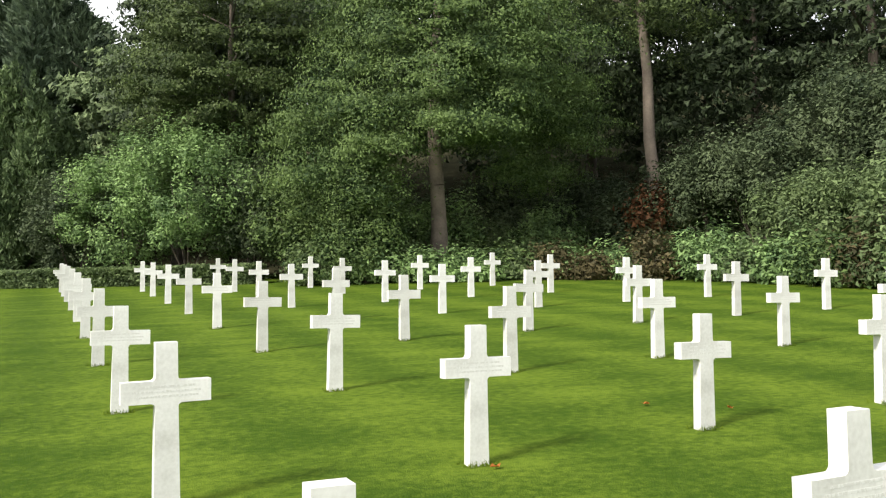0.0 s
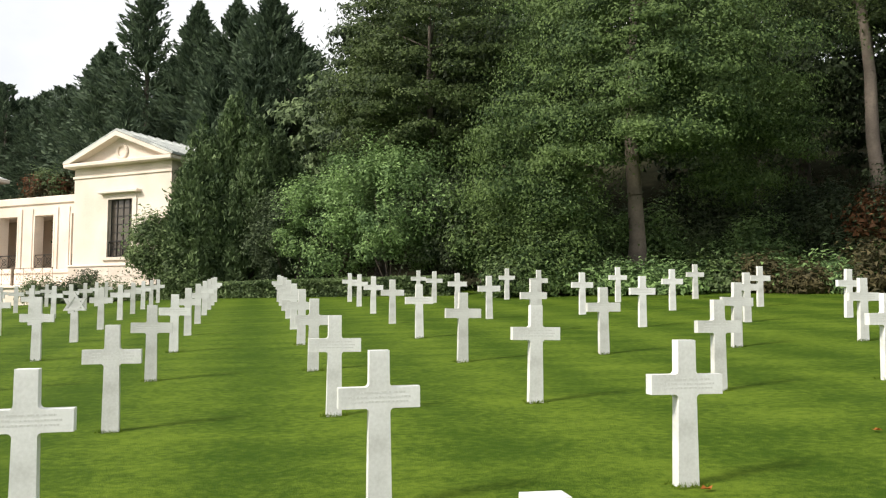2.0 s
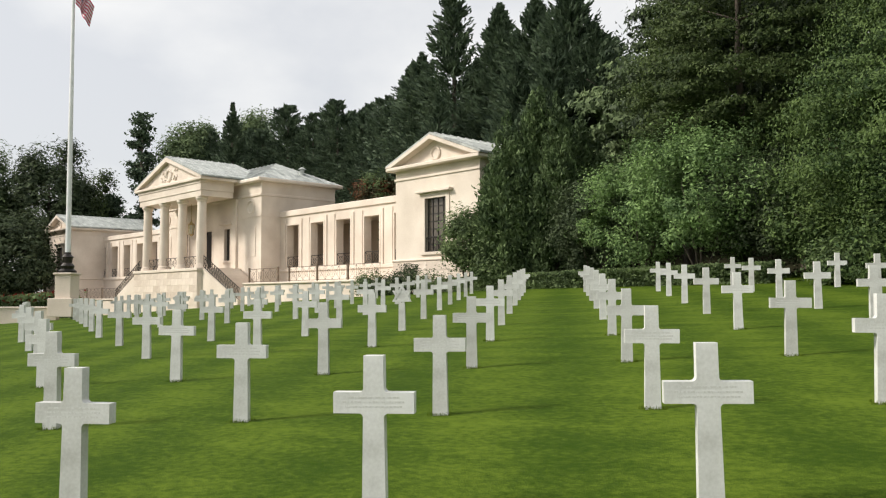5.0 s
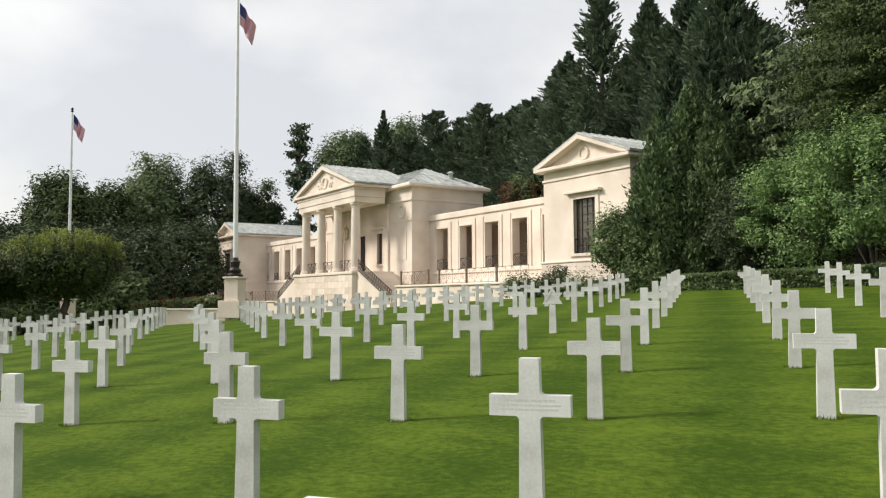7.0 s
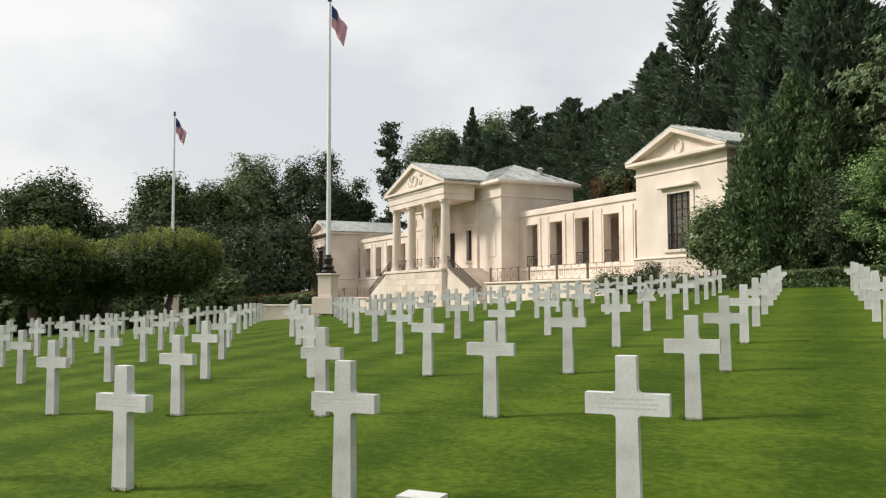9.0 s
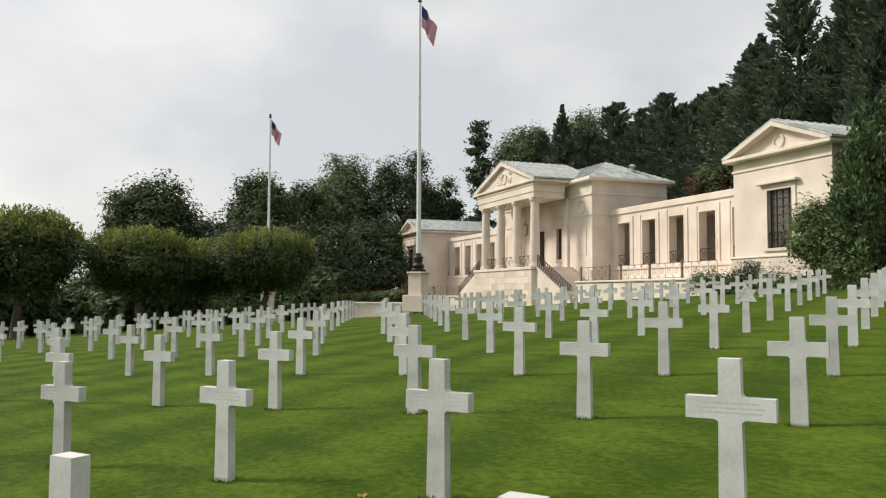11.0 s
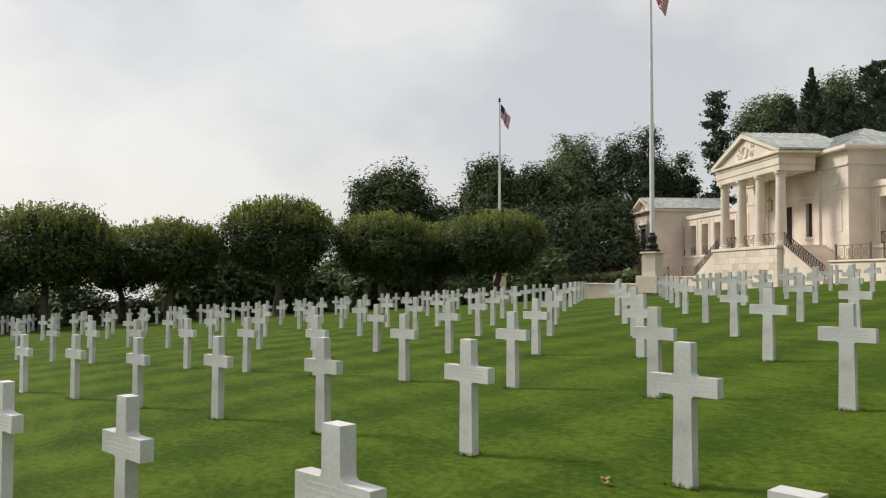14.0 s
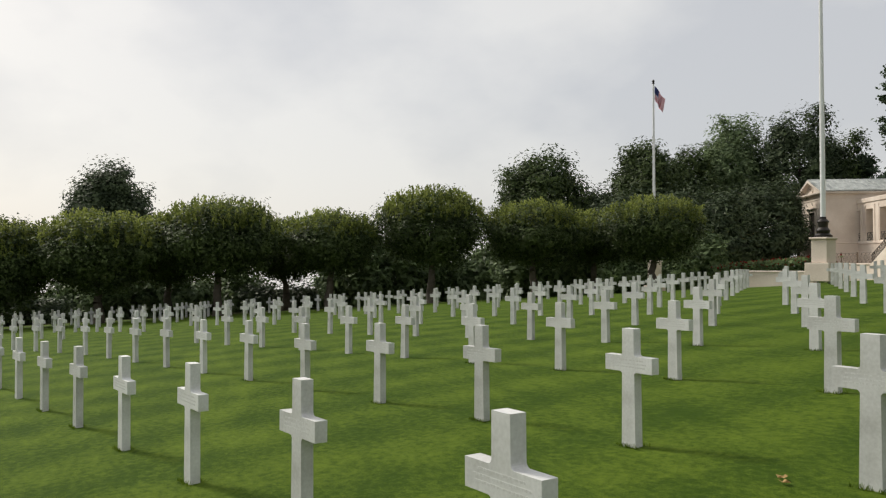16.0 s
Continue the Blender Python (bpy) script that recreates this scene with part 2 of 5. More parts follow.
def add_bar(bm, a, b, r, n=5, cap=True):
    a, b = Vector(a), Vector(b)
    q = (b - a).to_track_quat("Z", "Y").to_matrix()
    r0, r1 = r if isinstance(r, tuple) else (r, r)
    rings = [[bm.verts.new(p + q @ Vector((rr * math.cos(2 * math.pi * k / n), rr * math.sin(2 * math.pi * k / n), 0))) for k in range(n)] for p, rr in ((a, r0), (b, r1))]
    for k in range(n):
        bm.faces.new((rings[0][k], rings[0][(k + 1) % n], rings[1][(k + 1) % n], rings[1][k]))
    if cap:
        bm.faces.new(rings[0][::-1])
        bm.faces.new(rings[1])
    return bm


def prism(outline, y0, y1):
    """Extrudes an (x, z) outline, counter-clockwise seen from -y, between two depths."""
    bm = bmesh.new()
    a = [bm.verts.new((x, y0, z)) for x, z in outline]
    b = [bm.verts.new((x, y1, z)) for x, z in outline]
    n = len(a)
    bm.faces.new(a)
    bm.faces.new(b[::-1])
    for k in range(n):
        bm.faces.new((a[(k + 1) % n], a[k], b[k], b[(k + 1) % n]))
    return bm


def bearing(az, d):
    """The place at that bearing (degrees left of +y, with a slight spread) and distance from the first eye."""
    az += 0.31 - 0.0095 * az
    return -math.sin(radians(az)) * d, math.cos(radians(az)) * d


# ---------------------------------------------------------------- ground
def ground_z(x, y):
    xc, yc = min(max(x, -72), 30), min(max(y, -30), 46)
    z = -0.018 + 0.016553 * xc + 0.075688 * yc - 0.000234 * xc * xc + 0.000582 * xc * yc - 0.000148 * yc * yc
    if x < -72:
        z -= 0.25 * min(-72 - x, 320)
    s = (x - 20) * 0.45 + (y - 24) * 0.893 - 7.0
    rise = max(0.0, s)
    rise *= min(1.0, max(0.0, (x + 175) / 80))
    lx, ly = (x + 49.21) * 0.9372 - (y - 51.67) * 0.3488, (x + 49.21) * 0.3488 + (y - 51.67) * 0.9372
    bank = 8.6 * min(1.0, max(0.0, (ly - 9.5) / 3)) * min(1.0, max(0.0, (42 - abs(lx)) / 8))
    return z + max(bank, 0.42 * min(rise, 55) * min(1.0, rise / 6 + 0.15))


def make_ground():
    def ticks(lo, hi, step, far):
        inner = list(np.arange(lo, hi + 0.01, step))
        out = []
        d = step
        v = lo
        while v > -far:
            d *= 1.45
            v -= d
            out.append(v)
        out = out[::-1] + inner
        d, v = step, hi
        while v < far:
            d *= 1.45
            v += d
            out.append(v)
        return out
    xs, ys = ticks(-75, 30, 1.5, 2500), ticks(-20, 70, 1.5, 2500)
    bm = bmesh.new()
    grid = [[bm.verts.new((x, y, ground_z(x, y))) for x in xs] for y in ys]
    for j in range(len(ys) - 1):
        for i in range(len(xs) - 1):
            bm.faces.new((grid[j][i], grid[j][i + 1], grid[j + 1][i + 1], grid[j + 1][i]))
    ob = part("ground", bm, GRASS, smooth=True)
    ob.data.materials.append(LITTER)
    for p in ob.data.polygons:
        x, y, _ = p.center
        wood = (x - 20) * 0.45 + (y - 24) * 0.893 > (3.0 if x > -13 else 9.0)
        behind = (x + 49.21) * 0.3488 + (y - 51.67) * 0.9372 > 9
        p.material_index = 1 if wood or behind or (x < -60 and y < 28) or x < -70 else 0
    tagged(ob, "sloping mown green lawn with faint mower stripes", "lawn", kind="structure")


make_ground()


# ---------------------------------------------------------------- grave markers on a gently curved lattice
AXIS, RADIUS, ROW_STEP, COLUMN_STEP, X0, Y0 = 0.29368, 139.068, 3.05827, 2.0572, 0.95104, 6.26163
CX, CY = X0 + math.sin(AXIS) * RADIUS, Y0 - math.cos(AXIS) * RADIUS
ROW_SHIFT = (-0.605, -0.667, -0.632, -0.416, -0.008, 0.330, 0.781, 1.218)      # the rows are not quite evenly laid out
DRIFT_ALONG = (-0.0134, -0.0665, 0.2618, 0.1207, 0.2228, 0.6613, 1.3406, 0.0223, 0.0191)
DRIFT_ACROSS = (0.0122, 0.7634, 1.0091, 0.1684, -1.151, -1.6808, -1.2569, -0.5061, 0.3547)


def lattice_place(i, j):
    """Row i, column j of the slightly curved and drifting lattice of graves."""
    bent = j + 0.0016885 * j * j + 0.00010961 * j ** 3 if j > -16 else j + 0.0016885 * 256 - 0.00010961 * 4096
    a = AXIS - bent * COLUMN_STEP / RADIUS
    rr = RADIUS + i * ROW_STEP + ROW_SHIFT[min(max(i + 1, 0), 7)]
    u, v = max(j, -13) / 10, (min(i, 5) - 2) / 4
    terms = (1, u, u * u, u ** 3, v, u * v, u * u * v, v * v, v * v * u)
    fade = min(max(-j / 4, 0), 1)
    along = (0.03 if i > 0 else 0.085) * max(j, 0) + fade * sum(p * q for p, q in zip(DRIFT_ALONG, terms))
    across = fade * sum(p * q for p, q in zip(DRIFT_ACROSS, terms))
    x, y = CX - math.sin(a) * rr, CY + math.cos(a) * rr
    return x + math.cos(a) * along - math.sin(a) * across, y + math.sin(a) * along + math.cos(a) * across, math.degrees(a)


def grave_place(i, j):
    """The lattice, whose upper rows keep their diagonal lanes straight."""
    x, y, a = lattice_place(i, j)
    s = i + j
    w = min(1.0, max(0.0, (s + 13) / 4)) * min(1.0, max(0.0, (2 - s) / 3))
    if i > 5 and w > 0:
        px, py, _ = lattice_place(5, s - 5)
        qx, qy, _ = lattice_place(3, s - 3)
        n = (i - 5) / 2
        ux, uy = px - qx, py - qy
        c, e = math.cos(radians(3)), math.sin(radians(3))
        x, y = x + (px + (ux * c + uy * e) * n - x) * w, y + (py + (uy * c - ux * e) * n - y) * w
    return x, y, a


FIELD = [(16, 9), (11.5, 17), (9.8, 18.6), (5.8, 24.2), (0.5, 27.2), (-5.5, 29.5), (-15.6, 35.6), (-24, 38), (-31.5, 36), (-40, 27.8), (-48.5, 12.5), (-54, 3.5), (-60, -3), (-62, -30), (-14, -30), (-5, -3.2), (6, -0.5)]


def inside(x, y, poly):
    c = False
    for (ax, ay), (bx, by) in zip(poly, poly[1:] + poly[:1]):
        if (ay > y) != (by > y) and x < (bx - ax) * (y - ay) / (by - ay) + ax:
            c = not c
    return c


def cross_outline():
    """Latin cross, slightly tapered shaft, small fillets where arms meet the shaft."""
    top, half_top, half_base, arm, lo, hi, fil = 1.0, 0.064, 0.079, 0.262, 0.634, 0.768, 0.026
    right = [(half_base, -0.12)]
    xa = half_top + 0.004

    def fillet(cx, cz, a0, a1):
        return [(cx + fil * math.cos(radians(a)), cz + fil * math.sin(radians(a))) for a in np.linspace(a0, a1, 5)]
    right += fillet(xa + fil, lo - fil, 180, 90)
    right += [(arm, lo), (arm, hi)]
    right += fillet(xa - 0.002 + fil, hi + fil, 270, 180)
    right += [(half_top, top)]
    left = [(-x, z) for x, z in right[::-1]]
    return right + left


def make_cross(inscribed):
    bm = prism(cross_outline(), -0.043, 0.043)
    flat = [e for e in bm.edges if abs(e.calc_face_angle(0)) > 0.9]
    bmesh.ops.bevel(bm, geom=flat, offset=0.004, segments=1, affect="EDGES")
    ob = part("cross_headstone", bm, MARBLE)
    tagged(ob, "white marble Latin cross headstone standing in mown grass", "headstone", "headstones in rows")
    if inscribed:
        for z, w in ((0.735, 0.17), (0.706, 0.20), (0.677, 0.185)):
            part("inscription_line", box(-w, w, -0.0436, -0.042, z - 0.006, z + 0.006), ENGRAVED, ob, "faint engraved line of lettering")
    return ob


def make_star():
    """The one headstone with a six-pointed star."""
    ob = part("star_headstone", prism([(0.08, -0.12), (0.068, 0.60), (-0.068, 0.60), (-0.08, -0.12)], -0.043, 0.043), MARBLE)
    tagged(ob, "white marble headstone with a six-pointed star top", "headstone", "headstones in rows")
    for flip in (1, -1):
        out, inn = 0.25, 0.155
        pts = [(out * math.cos(radians(90 + 120 * k)), out * math.sin(radians(90 + 120 * k)) * flip + 0.76) for k in range(3)]
        hole = [(inn * math.cos(radians(90 + 120 * k)), inn * math.sin(radians(90 + 120 * k)) * flip + 0.76) for k in range(3)]
        bm = bmesh.new()
        dy = 0.043 if flip > 0 else 0.038
        fr = [[bm.verts.new((x, s * dy, z)) for x, z in ring] for s in (-1, 1) for ring in (pts, hole)]
        for k in range(3):
            n = (k + 1) % 3
            bm.faces.new((fr[0][k], fr[0][n], fr[1][n], fr[1][k]))
            bm.faces.new((fr[2][n], fr[2][k], fr[3][k], fr[3][n]))
            bm.faces.new((fr[0][n], fr[0][k], fr[2][k], fr[2][n]))
            bm.faces.new((fr[1][k], fr[1][n], fr[3][n], fr[3][k]))
        bmesh.ops.recalc_face_normals(bm, faces=bm.faces)
        part("star_triangle", bm, MARBLE, ob)
    bm = bmesh.new()
    add_lathe(bm, [(0.13, -0.036), (0.13, 0.036)], 6)
    bmesh.ops.rotate(bm, verts=bm.verts, matrix=Matrix.Rotation(radians(90), 3, "X"))
    bmesh.ops.translate(bm, verts=bm.verts, vec=(0, 0, 0.76))
    part("star_centre", bm, MARBLE, ob)
    return ob


def place_graves():
    spots = []
    for i in range(-8, 22):
        for j in range(-34, 12):
            x, y, a = grave_place(i, j)
            if (i, j) in NUDGED:
                x, y = x + NUDGED[i, j][0], y + NUDGED[i, j][1]
            if inside(x, y, FIELD):
                spots.append((math.hypot(x, y), i, j, x, y, a))
    spots.sort()
    near, plain = make_cross(True), make_cross(False)
    rnd = random.Random(11)
    far = []
    first = {}
    for k, (d, i, j, x, y, a) in enumerate(spots):
        m = pose(x, y, ground_z(x, y) + SETTLED.get((i, j), 0), rnd.gauss(0, 0.35), rnd.gauss(0, 0.35), a + rnd.gauss(0, 0.8))
        if (i, j) == STAR:
            make_star().matrix_world = m
        elif k < 300:
            src = near if d < 20 else plain
            if src not in first:
                first[src] = True
                src.matrix_world = m
            else:
                copy_thing(src, m)
        else:
            far.append(m)
    src = plain.data
    co = np.empty(len(src.vertices) * 3)
    src.vertices.foreach_get("co", co)
    co = co.reshape(-1, 3)
    faces = [tuple(p.vertices) for p in src.polygons]
    vs, fs = [], []
    for m in far:
        mm = np.array(m)
        base = len(vs) * len(co)
        vs.append(co @ mm[:3, :3].T + mm[:3, 3])
        fs += [tuple(v + base for v in q) for q in faces]
    if vs:
        me = bpy.data.meshes.new("far_headstones")
        me.from_pydata(np.concatenate(vs).tolist(), [], fs)
        me.materials.append(MARBLE)
        tagged(new("far_headstones", me), "far rows of white marble cross headstones on the lawn", "headstones", kind="stuff")
    return spots


NUDGED = {(-1, 0): (0.03, -0.02), (0, 0): (0.03, -0.005), (0, -1): (0.01, 0.03), (-1, -3): (0.15, -0.037), (-1, -1): (0.04, 0.0), (2, -4): (-0.05, -0.04)}
SETTLED = {(-1, -1): -0.05, (-1, -2): -0.02, (0, 1): -0.06, (1, 3): -0.04, (-1, 0): -0.04, (0, 0): -0.02, (1, 0): 0.02, (1, -3): 0.02, (2, -3): 0.025, (2, -4): 0.03, (1, -4): 0.025, (0, -7): -0.03, (-1, -6): -0.03, (-1, -3): 0.02}
STAR = (4, -3)
SPOTS = place_graves()


# ---------------------------------------------------------------- memorial building; x along the facade, -y to the lawn, z up from eye level
EYE_Z = 1.663
B0 = Matrix(((0.937207, 0.348774, 0, -49.2130), (-0.348774, 0.937207, 0, 51.6743), (0, 0, 1, EYE_Z), (0, 0, 0, 1)))


def wall_with_openings(x0, x1, y0, y1, z0, z1, openings):
    """A thick wall along x, in one piece, with openings (left, right, sill, head) cut through it."""
    xs = sorted({x0, x1, *(v for q in openings for v in q[:2])})
    zs = sorted({z0, z1, *(v for q in openings for v in q[2:])})
    solid = {}
    for i in range(len(xs) - 1):
        for k in range(len(zs) - 1):
            cx, cz = (xs[i] + xs[i + 1]) / 2, (zs[k] + zs[k + 1]) / 2
            solid[i, k] = not any(q[0] < cx < q[1] and q[2] < cz < q[3] for q in openings)
    bm, made = bmesh.new(), {}

    def vert(i, k, y):
        if (i, k, y) not in made:
            made[i, k, y] = bm.verts.new((xs[i], y, zs[k]))
        return made[i, k, y]
    for (i, k), full in solid.items():
        if not full:
            continue
        c = ((i, k), (i + 1, k), (i + 1, k + 1), (i, k + 1))
        bm.faces.new([vert(*q, y0) for q in c])
        bm.faces.new([vert(*q, y1) for q in c[::-1]])
        for (p, q), nb in (((c[0], c[1]), (i, k - 1)), ((c[1], c[2]), (i + 1, k)), ((c[2], c[3]), (i, k + 1)), ((c[3], c[0]), (i - 1, k))):
            if not solid.get(nb, False):
                bm.faces.new((vert(*q, y0), vert(*p, y0), vert(*p, y1), vert(*q, y1)))
    return bm


def iron_panel(x0, x1, y, z0, z1, n=3, thin=1.0):
    """Wrought-iron panel: rails, uprights, crossing diagonals and a ring in each bay."""
    bm = bmesh.new()
    for z in (z0, z1):
        add_bar(bm, (x0, y, z), (x1, y, z), 0.028 * thin, 4)
    w = (x1 - x0) / n
    for k in range(n + 1):
        add_bar(bm, (x0 + k * w, y, z0), (x0 + k * w, y, z1), 0.022 * thin, 4)
    for k in range(n):
        a, b = x0 + k * w, x0 + (k + 1) * w
        add_bar(bm, (a, y, z0), (b, y, z1), 0.016 * thin, 4)
        add_bar(bm, (a, y, z1), (b, y, z0), 0.016 * thin, 4)
        cx, cz, rr = (a + b) / 2, (z0 + z1) / 2, min(w, z1 - z0) * 0.26
        p = [(cx + rr * math.cos(t * math.pi / 4), y, cz + rr * math.sin(t * math.pi / 4)) for t in range(9)]
        for q, s in zip(p, p[1:]):
            add_bar(bm, q, s, 0.016 * thin, 4)
    return bm


def pediment(half, y0, y1, z, rise, over=0.0):
    return prism([(-half - over, z), (half + over, z), (0, z + rise)], y0, y1)


def gable_roof(half, y0, y1, z, rise, thick=0.12):
    """Two sloping slabs with standing seams, ridge along y."""
    bm = bmesh.new()
    for s in (1, -1):
        pts = [(0, z + rise), (s * half, z), (s * half, z + thick), (0, z + rise + thick)]
        a = [bm.verts.new((x, y0, zz)) for x, zz in pts]
        b = [bm.verts.new((x, y1, zz)) for x, zz in pts]
        bm.faces.new(a)
        bm.faces.new(b[::-1])
        for k in range(4):
            bm.faces.new((a[k], a[(k + 1) % 4], b[(k + 1) % 4], b[k]))
    bmesh.ops.recalc_face_normals(bm, faces=bm.faces)
    return bm


def roof_seams(owner, half, y0, y1, z, rise, thick=0.12):
    for s in (1, -1):
        mesh = None
        y = y0 + 0.4
        while y < y1:
            if mesh is None:
                ob = part("standing_seam", add_bar(bmesh.new(), (s * half, 0, z + thick + 0.015), (0, 0, z + rise + thick + 0.015), 0.035, 4), LEAD, owner)
                mesh = ob.data
            else:
                ob = new("standing_seam", mesh)
                ob.parent = owner
            ob.location = (0, y, 0)
            y += 0.62


def wreath(cx, y, cz, rr, parent):
    bm = bmesh.new()
    n = 18
    for k in range(n):
        a, b = 2 * math.pi * k / n, 2 * math.pi * (k + 1) / n
        add_bar(bm, (cx + rr * math.cos(a), y, cz + rr * math.sin(a)), (cx + rr * math.cos(b), y, cz + rr * math.sin(b)), (0.09, 0.07), 6)
    part("carved_wreath", bm, LIMESTONE, parent)


def tall_window(cx, y, w, z0, z1, parent, surround=True, guard=True):
    """Dark leaded window set back in its opening, with bars and an iron guard."""
    win = part("window", box(cx - w / 2, cx + w / 2, y + 0.22, y + 0.26, z0, z1), DARK_GLASS, parent, "dark leaded window")
    for k in range(5):
        x = cx - w / 2 + w * k / 4
        part("window_bar", box(x - 0.025, x + 0.025, y + 0.18, y + 0.22, z0, z1), IRON, win)
    n = max(3, round((z1 - z0) / 0.42))
    for k in range(n + 1):
        z = z0 + (z1 - z0) * k / n
        part("window_bar", box(cx - w / 2, cx + w / 2, y + 0.185, y + 0.215, z - 0.02, z + 0.02), IRON, win)
    if guard:
        part("iron_guard", iron_panel(cx - w / 2, cx + w / 2, y + 0.08, z0 + 0.05, z0 + 0.82, 2), IRON, parent, "black wrought-iron guard")
    if surround:
        bm = bmesh.new()
        for s in (-1, 1):
            add_box(bm, cx + s * (w / 2 + 0.14) - 0.14, cx + s * (w / 2 + 0.14) + 0.14, y - 0.06, y + 0.1, z0, z1)
        add_box(bm, cx - w / 2 - 0.28, cx + w / 2 + 0.28, y - 0.06, y + 0.1, z1, z1 + 0.3)
        part("window_surround", bm, LIMESTONE, parent)
        part("window_hood", box(cx - w / 2 - 0.55, cx + w / 2 + 0.55, y - 0.32, y + 0.1, z1 + 0.3, z1 + 0.46, bevel=0.03), LIMESTONE, parent)
        part("window_sill", box(cx - w / 2 - 0.3, cx + w / 2 + 0.3, y - 0.12, y + 0.1, z0 - 0.16, z0), LIMESTONE, parent)


def make_wing(cx):
    wing = empty("memorial_wing", B0 @ Matrix.Translation((cx, 0, 0)), "cream limestone pedimented end pavilion with a tall leaded window", "building", "memorial pavilions")
    h, deep, foot, eave = 3.48, 9.0, -3.2 if cx < 0 else -1.6, 7.42
    part("wall", wall_with_openings(-h, h, 0.0, 0.45, foot, eave, [(-0.87, 0.87, 2.53, 5.6)]), LIMESTONE, wing)
    for s in (-1, 1):
        a, b = sorted((s * (h - 0.45), s * h))
        part("side_wall", box(a, b, 0.452, deep, foot, eave), LIMESTONE, wing)
    part("back_wall", box(-h + 0.454, h - 0.454, deep - 0.45, deep, foot, eave), LIMESTONE, wing)
    part("base_band", box(-h - 0.1, h + 0.1, -0.12, deep, foot, 2.02, bevel=0.03), LIMESTONE, wing)
    part("base_moulding", box(-h - 0.16, h + 0.16, -0.18, deep, 2.024, 2.16, bevel=0.04), LIMESTONE, wing)
    part("string_course", box(-h - 0.05, h + 0.05, -0.07, deep, 6.86, 6.98), LIMESTONE, wing)
    part("cornice", box(-h - 0.38, h + 0.38, -0.5, deep + 0.3, eave + 0.004, eave + 0.22, bevel=0.04), LIMESTONE, wing)
    part("tympanum", pediment(h - 0.15, 0.02, 0.5, eave + 0.224, 1.36), LIMESTONE, wing)
    bm = bmesh.new()
    for s in (-1, 1):
        pts = [(s * (h + 0.42), eave + 0.23), (0, eave + 1.74), (0, eave + 1.5), (s * (h - 0.1), eave + 0.23)]
        a = [bm.verts.new((x, -0.5, z)) for x, z in pts]
        b = [bm.verts.new((x, 0.3, z)) for x, z in pts]
        bm.faces.new(a), bm.faces.new(b[::-1])
        for k in range(4):
            bm.faces.new((a[k], a[(k + 1) % 4], b[(k + 1) % 4], b[k]))
    bmesh.ops.recalc_face_normals(bm, faces=bm.faces)
    part("raking_cornice", bm, LIMESTONE, wing)
    part("roof", gable_roof(h + 0.44, -0.45, deep + 0.3, eave + 0.24, 1.53), LEAD, wing, "grey lead roof with standing seams")
    roof_seams(wing, h + 0.44, -0.45, deep + 0.3, eave + 0.24, 1.53)
    wreath(0, 0.0, eave + 0.72, 0.36, wing)
    tall_window(0, 0.0, 1.74, 2.53, 5.6, wing)
    return wing


def make_gallery(side):
    gal = empty("memorial_gallery", B0, "open limestone gallery with square piers and iron guards", "building", "memorial galleries")
    y0 = 3.5
    centres = [10.77 + 3.24 * k for k in range(6)]
    foot = -0.8 if side > 0 else -2.6
    ops = sorted((min(side * (c - 0.82), side * (c + 0.82)), max(side * (c - 0.82), side * (c + 0.82)), 2.28, 5.56) for c in centres)
    lo, hi = sorted((side * 8.92, side * 27.1))
    part("pier_wall", wall_with_openings(lo, hi, y0, y0 + 0.6, foot, 6.25, ops), LIMESTONE, gal)
    part("parapet", box(lo, hi, y0 - 0.12, y0 + 0.7, 6.254, 6.72, bevel=0.04), LIMESTONE, gal)
    part("sill_band", box(lo, hi, y0 - 0.1, y0 + 0.05, 1.95, 2.2, bevel=0.03), LIMESTONE, gal)
    part("plinth", box(lo, hi, y0 - 0.16, y0 - 0.004, foot, 1.2, bevel=0.02), LIMESTONE, gal)
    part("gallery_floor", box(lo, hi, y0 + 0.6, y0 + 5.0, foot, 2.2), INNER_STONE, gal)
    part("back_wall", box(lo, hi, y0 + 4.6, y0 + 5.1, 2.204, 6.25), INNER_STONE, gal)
    part("gallery_roof", box(lo, hi, y0 + 0.604, y0 + 5.1, 5.9, 6.25), LIMESTONE, gal)
    for a, b, z0, z1 in ops:
        bm = bmesh.new()
        for x in (a - 0.3, b + 0.3):
            add_box(bm, x - 0.12, x + 0.12, y0 - 0.07, y0 - 0.002, 2.2, 6.0)
        add_box(bm, a - 0.12, a, y0 - 0.05, y0 - 0.002, z0, z1 + 0.12)
        add_box(bm, b, b + 0.12, y0 - 0.05, y0 - 0.002, z0, z1 + 0.12)
        add_box(bm, a, b, y0 - 0.05, y0 - 0.002, z1, z1 + 0.12)
        part("pilaster_trim", bm, LIMESTONE, gal)
        part("iron_guard", iron_panel(a, b, y0 + 0.06, z0 + 0.03, z0 + 0.82, 2), IRON, gal, "black wrought-iron guard")
    return gal


def column_profile(z0, z1, rad):
    hgt = z1 - z0
    return [(rad * 1.35, z0), (rad * 1.35, z0 + 0.14), (rad * 1.22, z0 + 0.2), (rad * 1.24, z0 + 0.28), (rad * 1.02, z0 + 0.34), (rad, z0 + hgt * 0.35),
            (rad * 0.86, z1 - 0.42), (rad * 0.95, z1 - 0.38), (rad * 0.88, z1 - 0.34), (rad * 1.05, z1 - 0.24), (rad * 1.2, z1 - 0.16), (rad * 1.2, z1)]


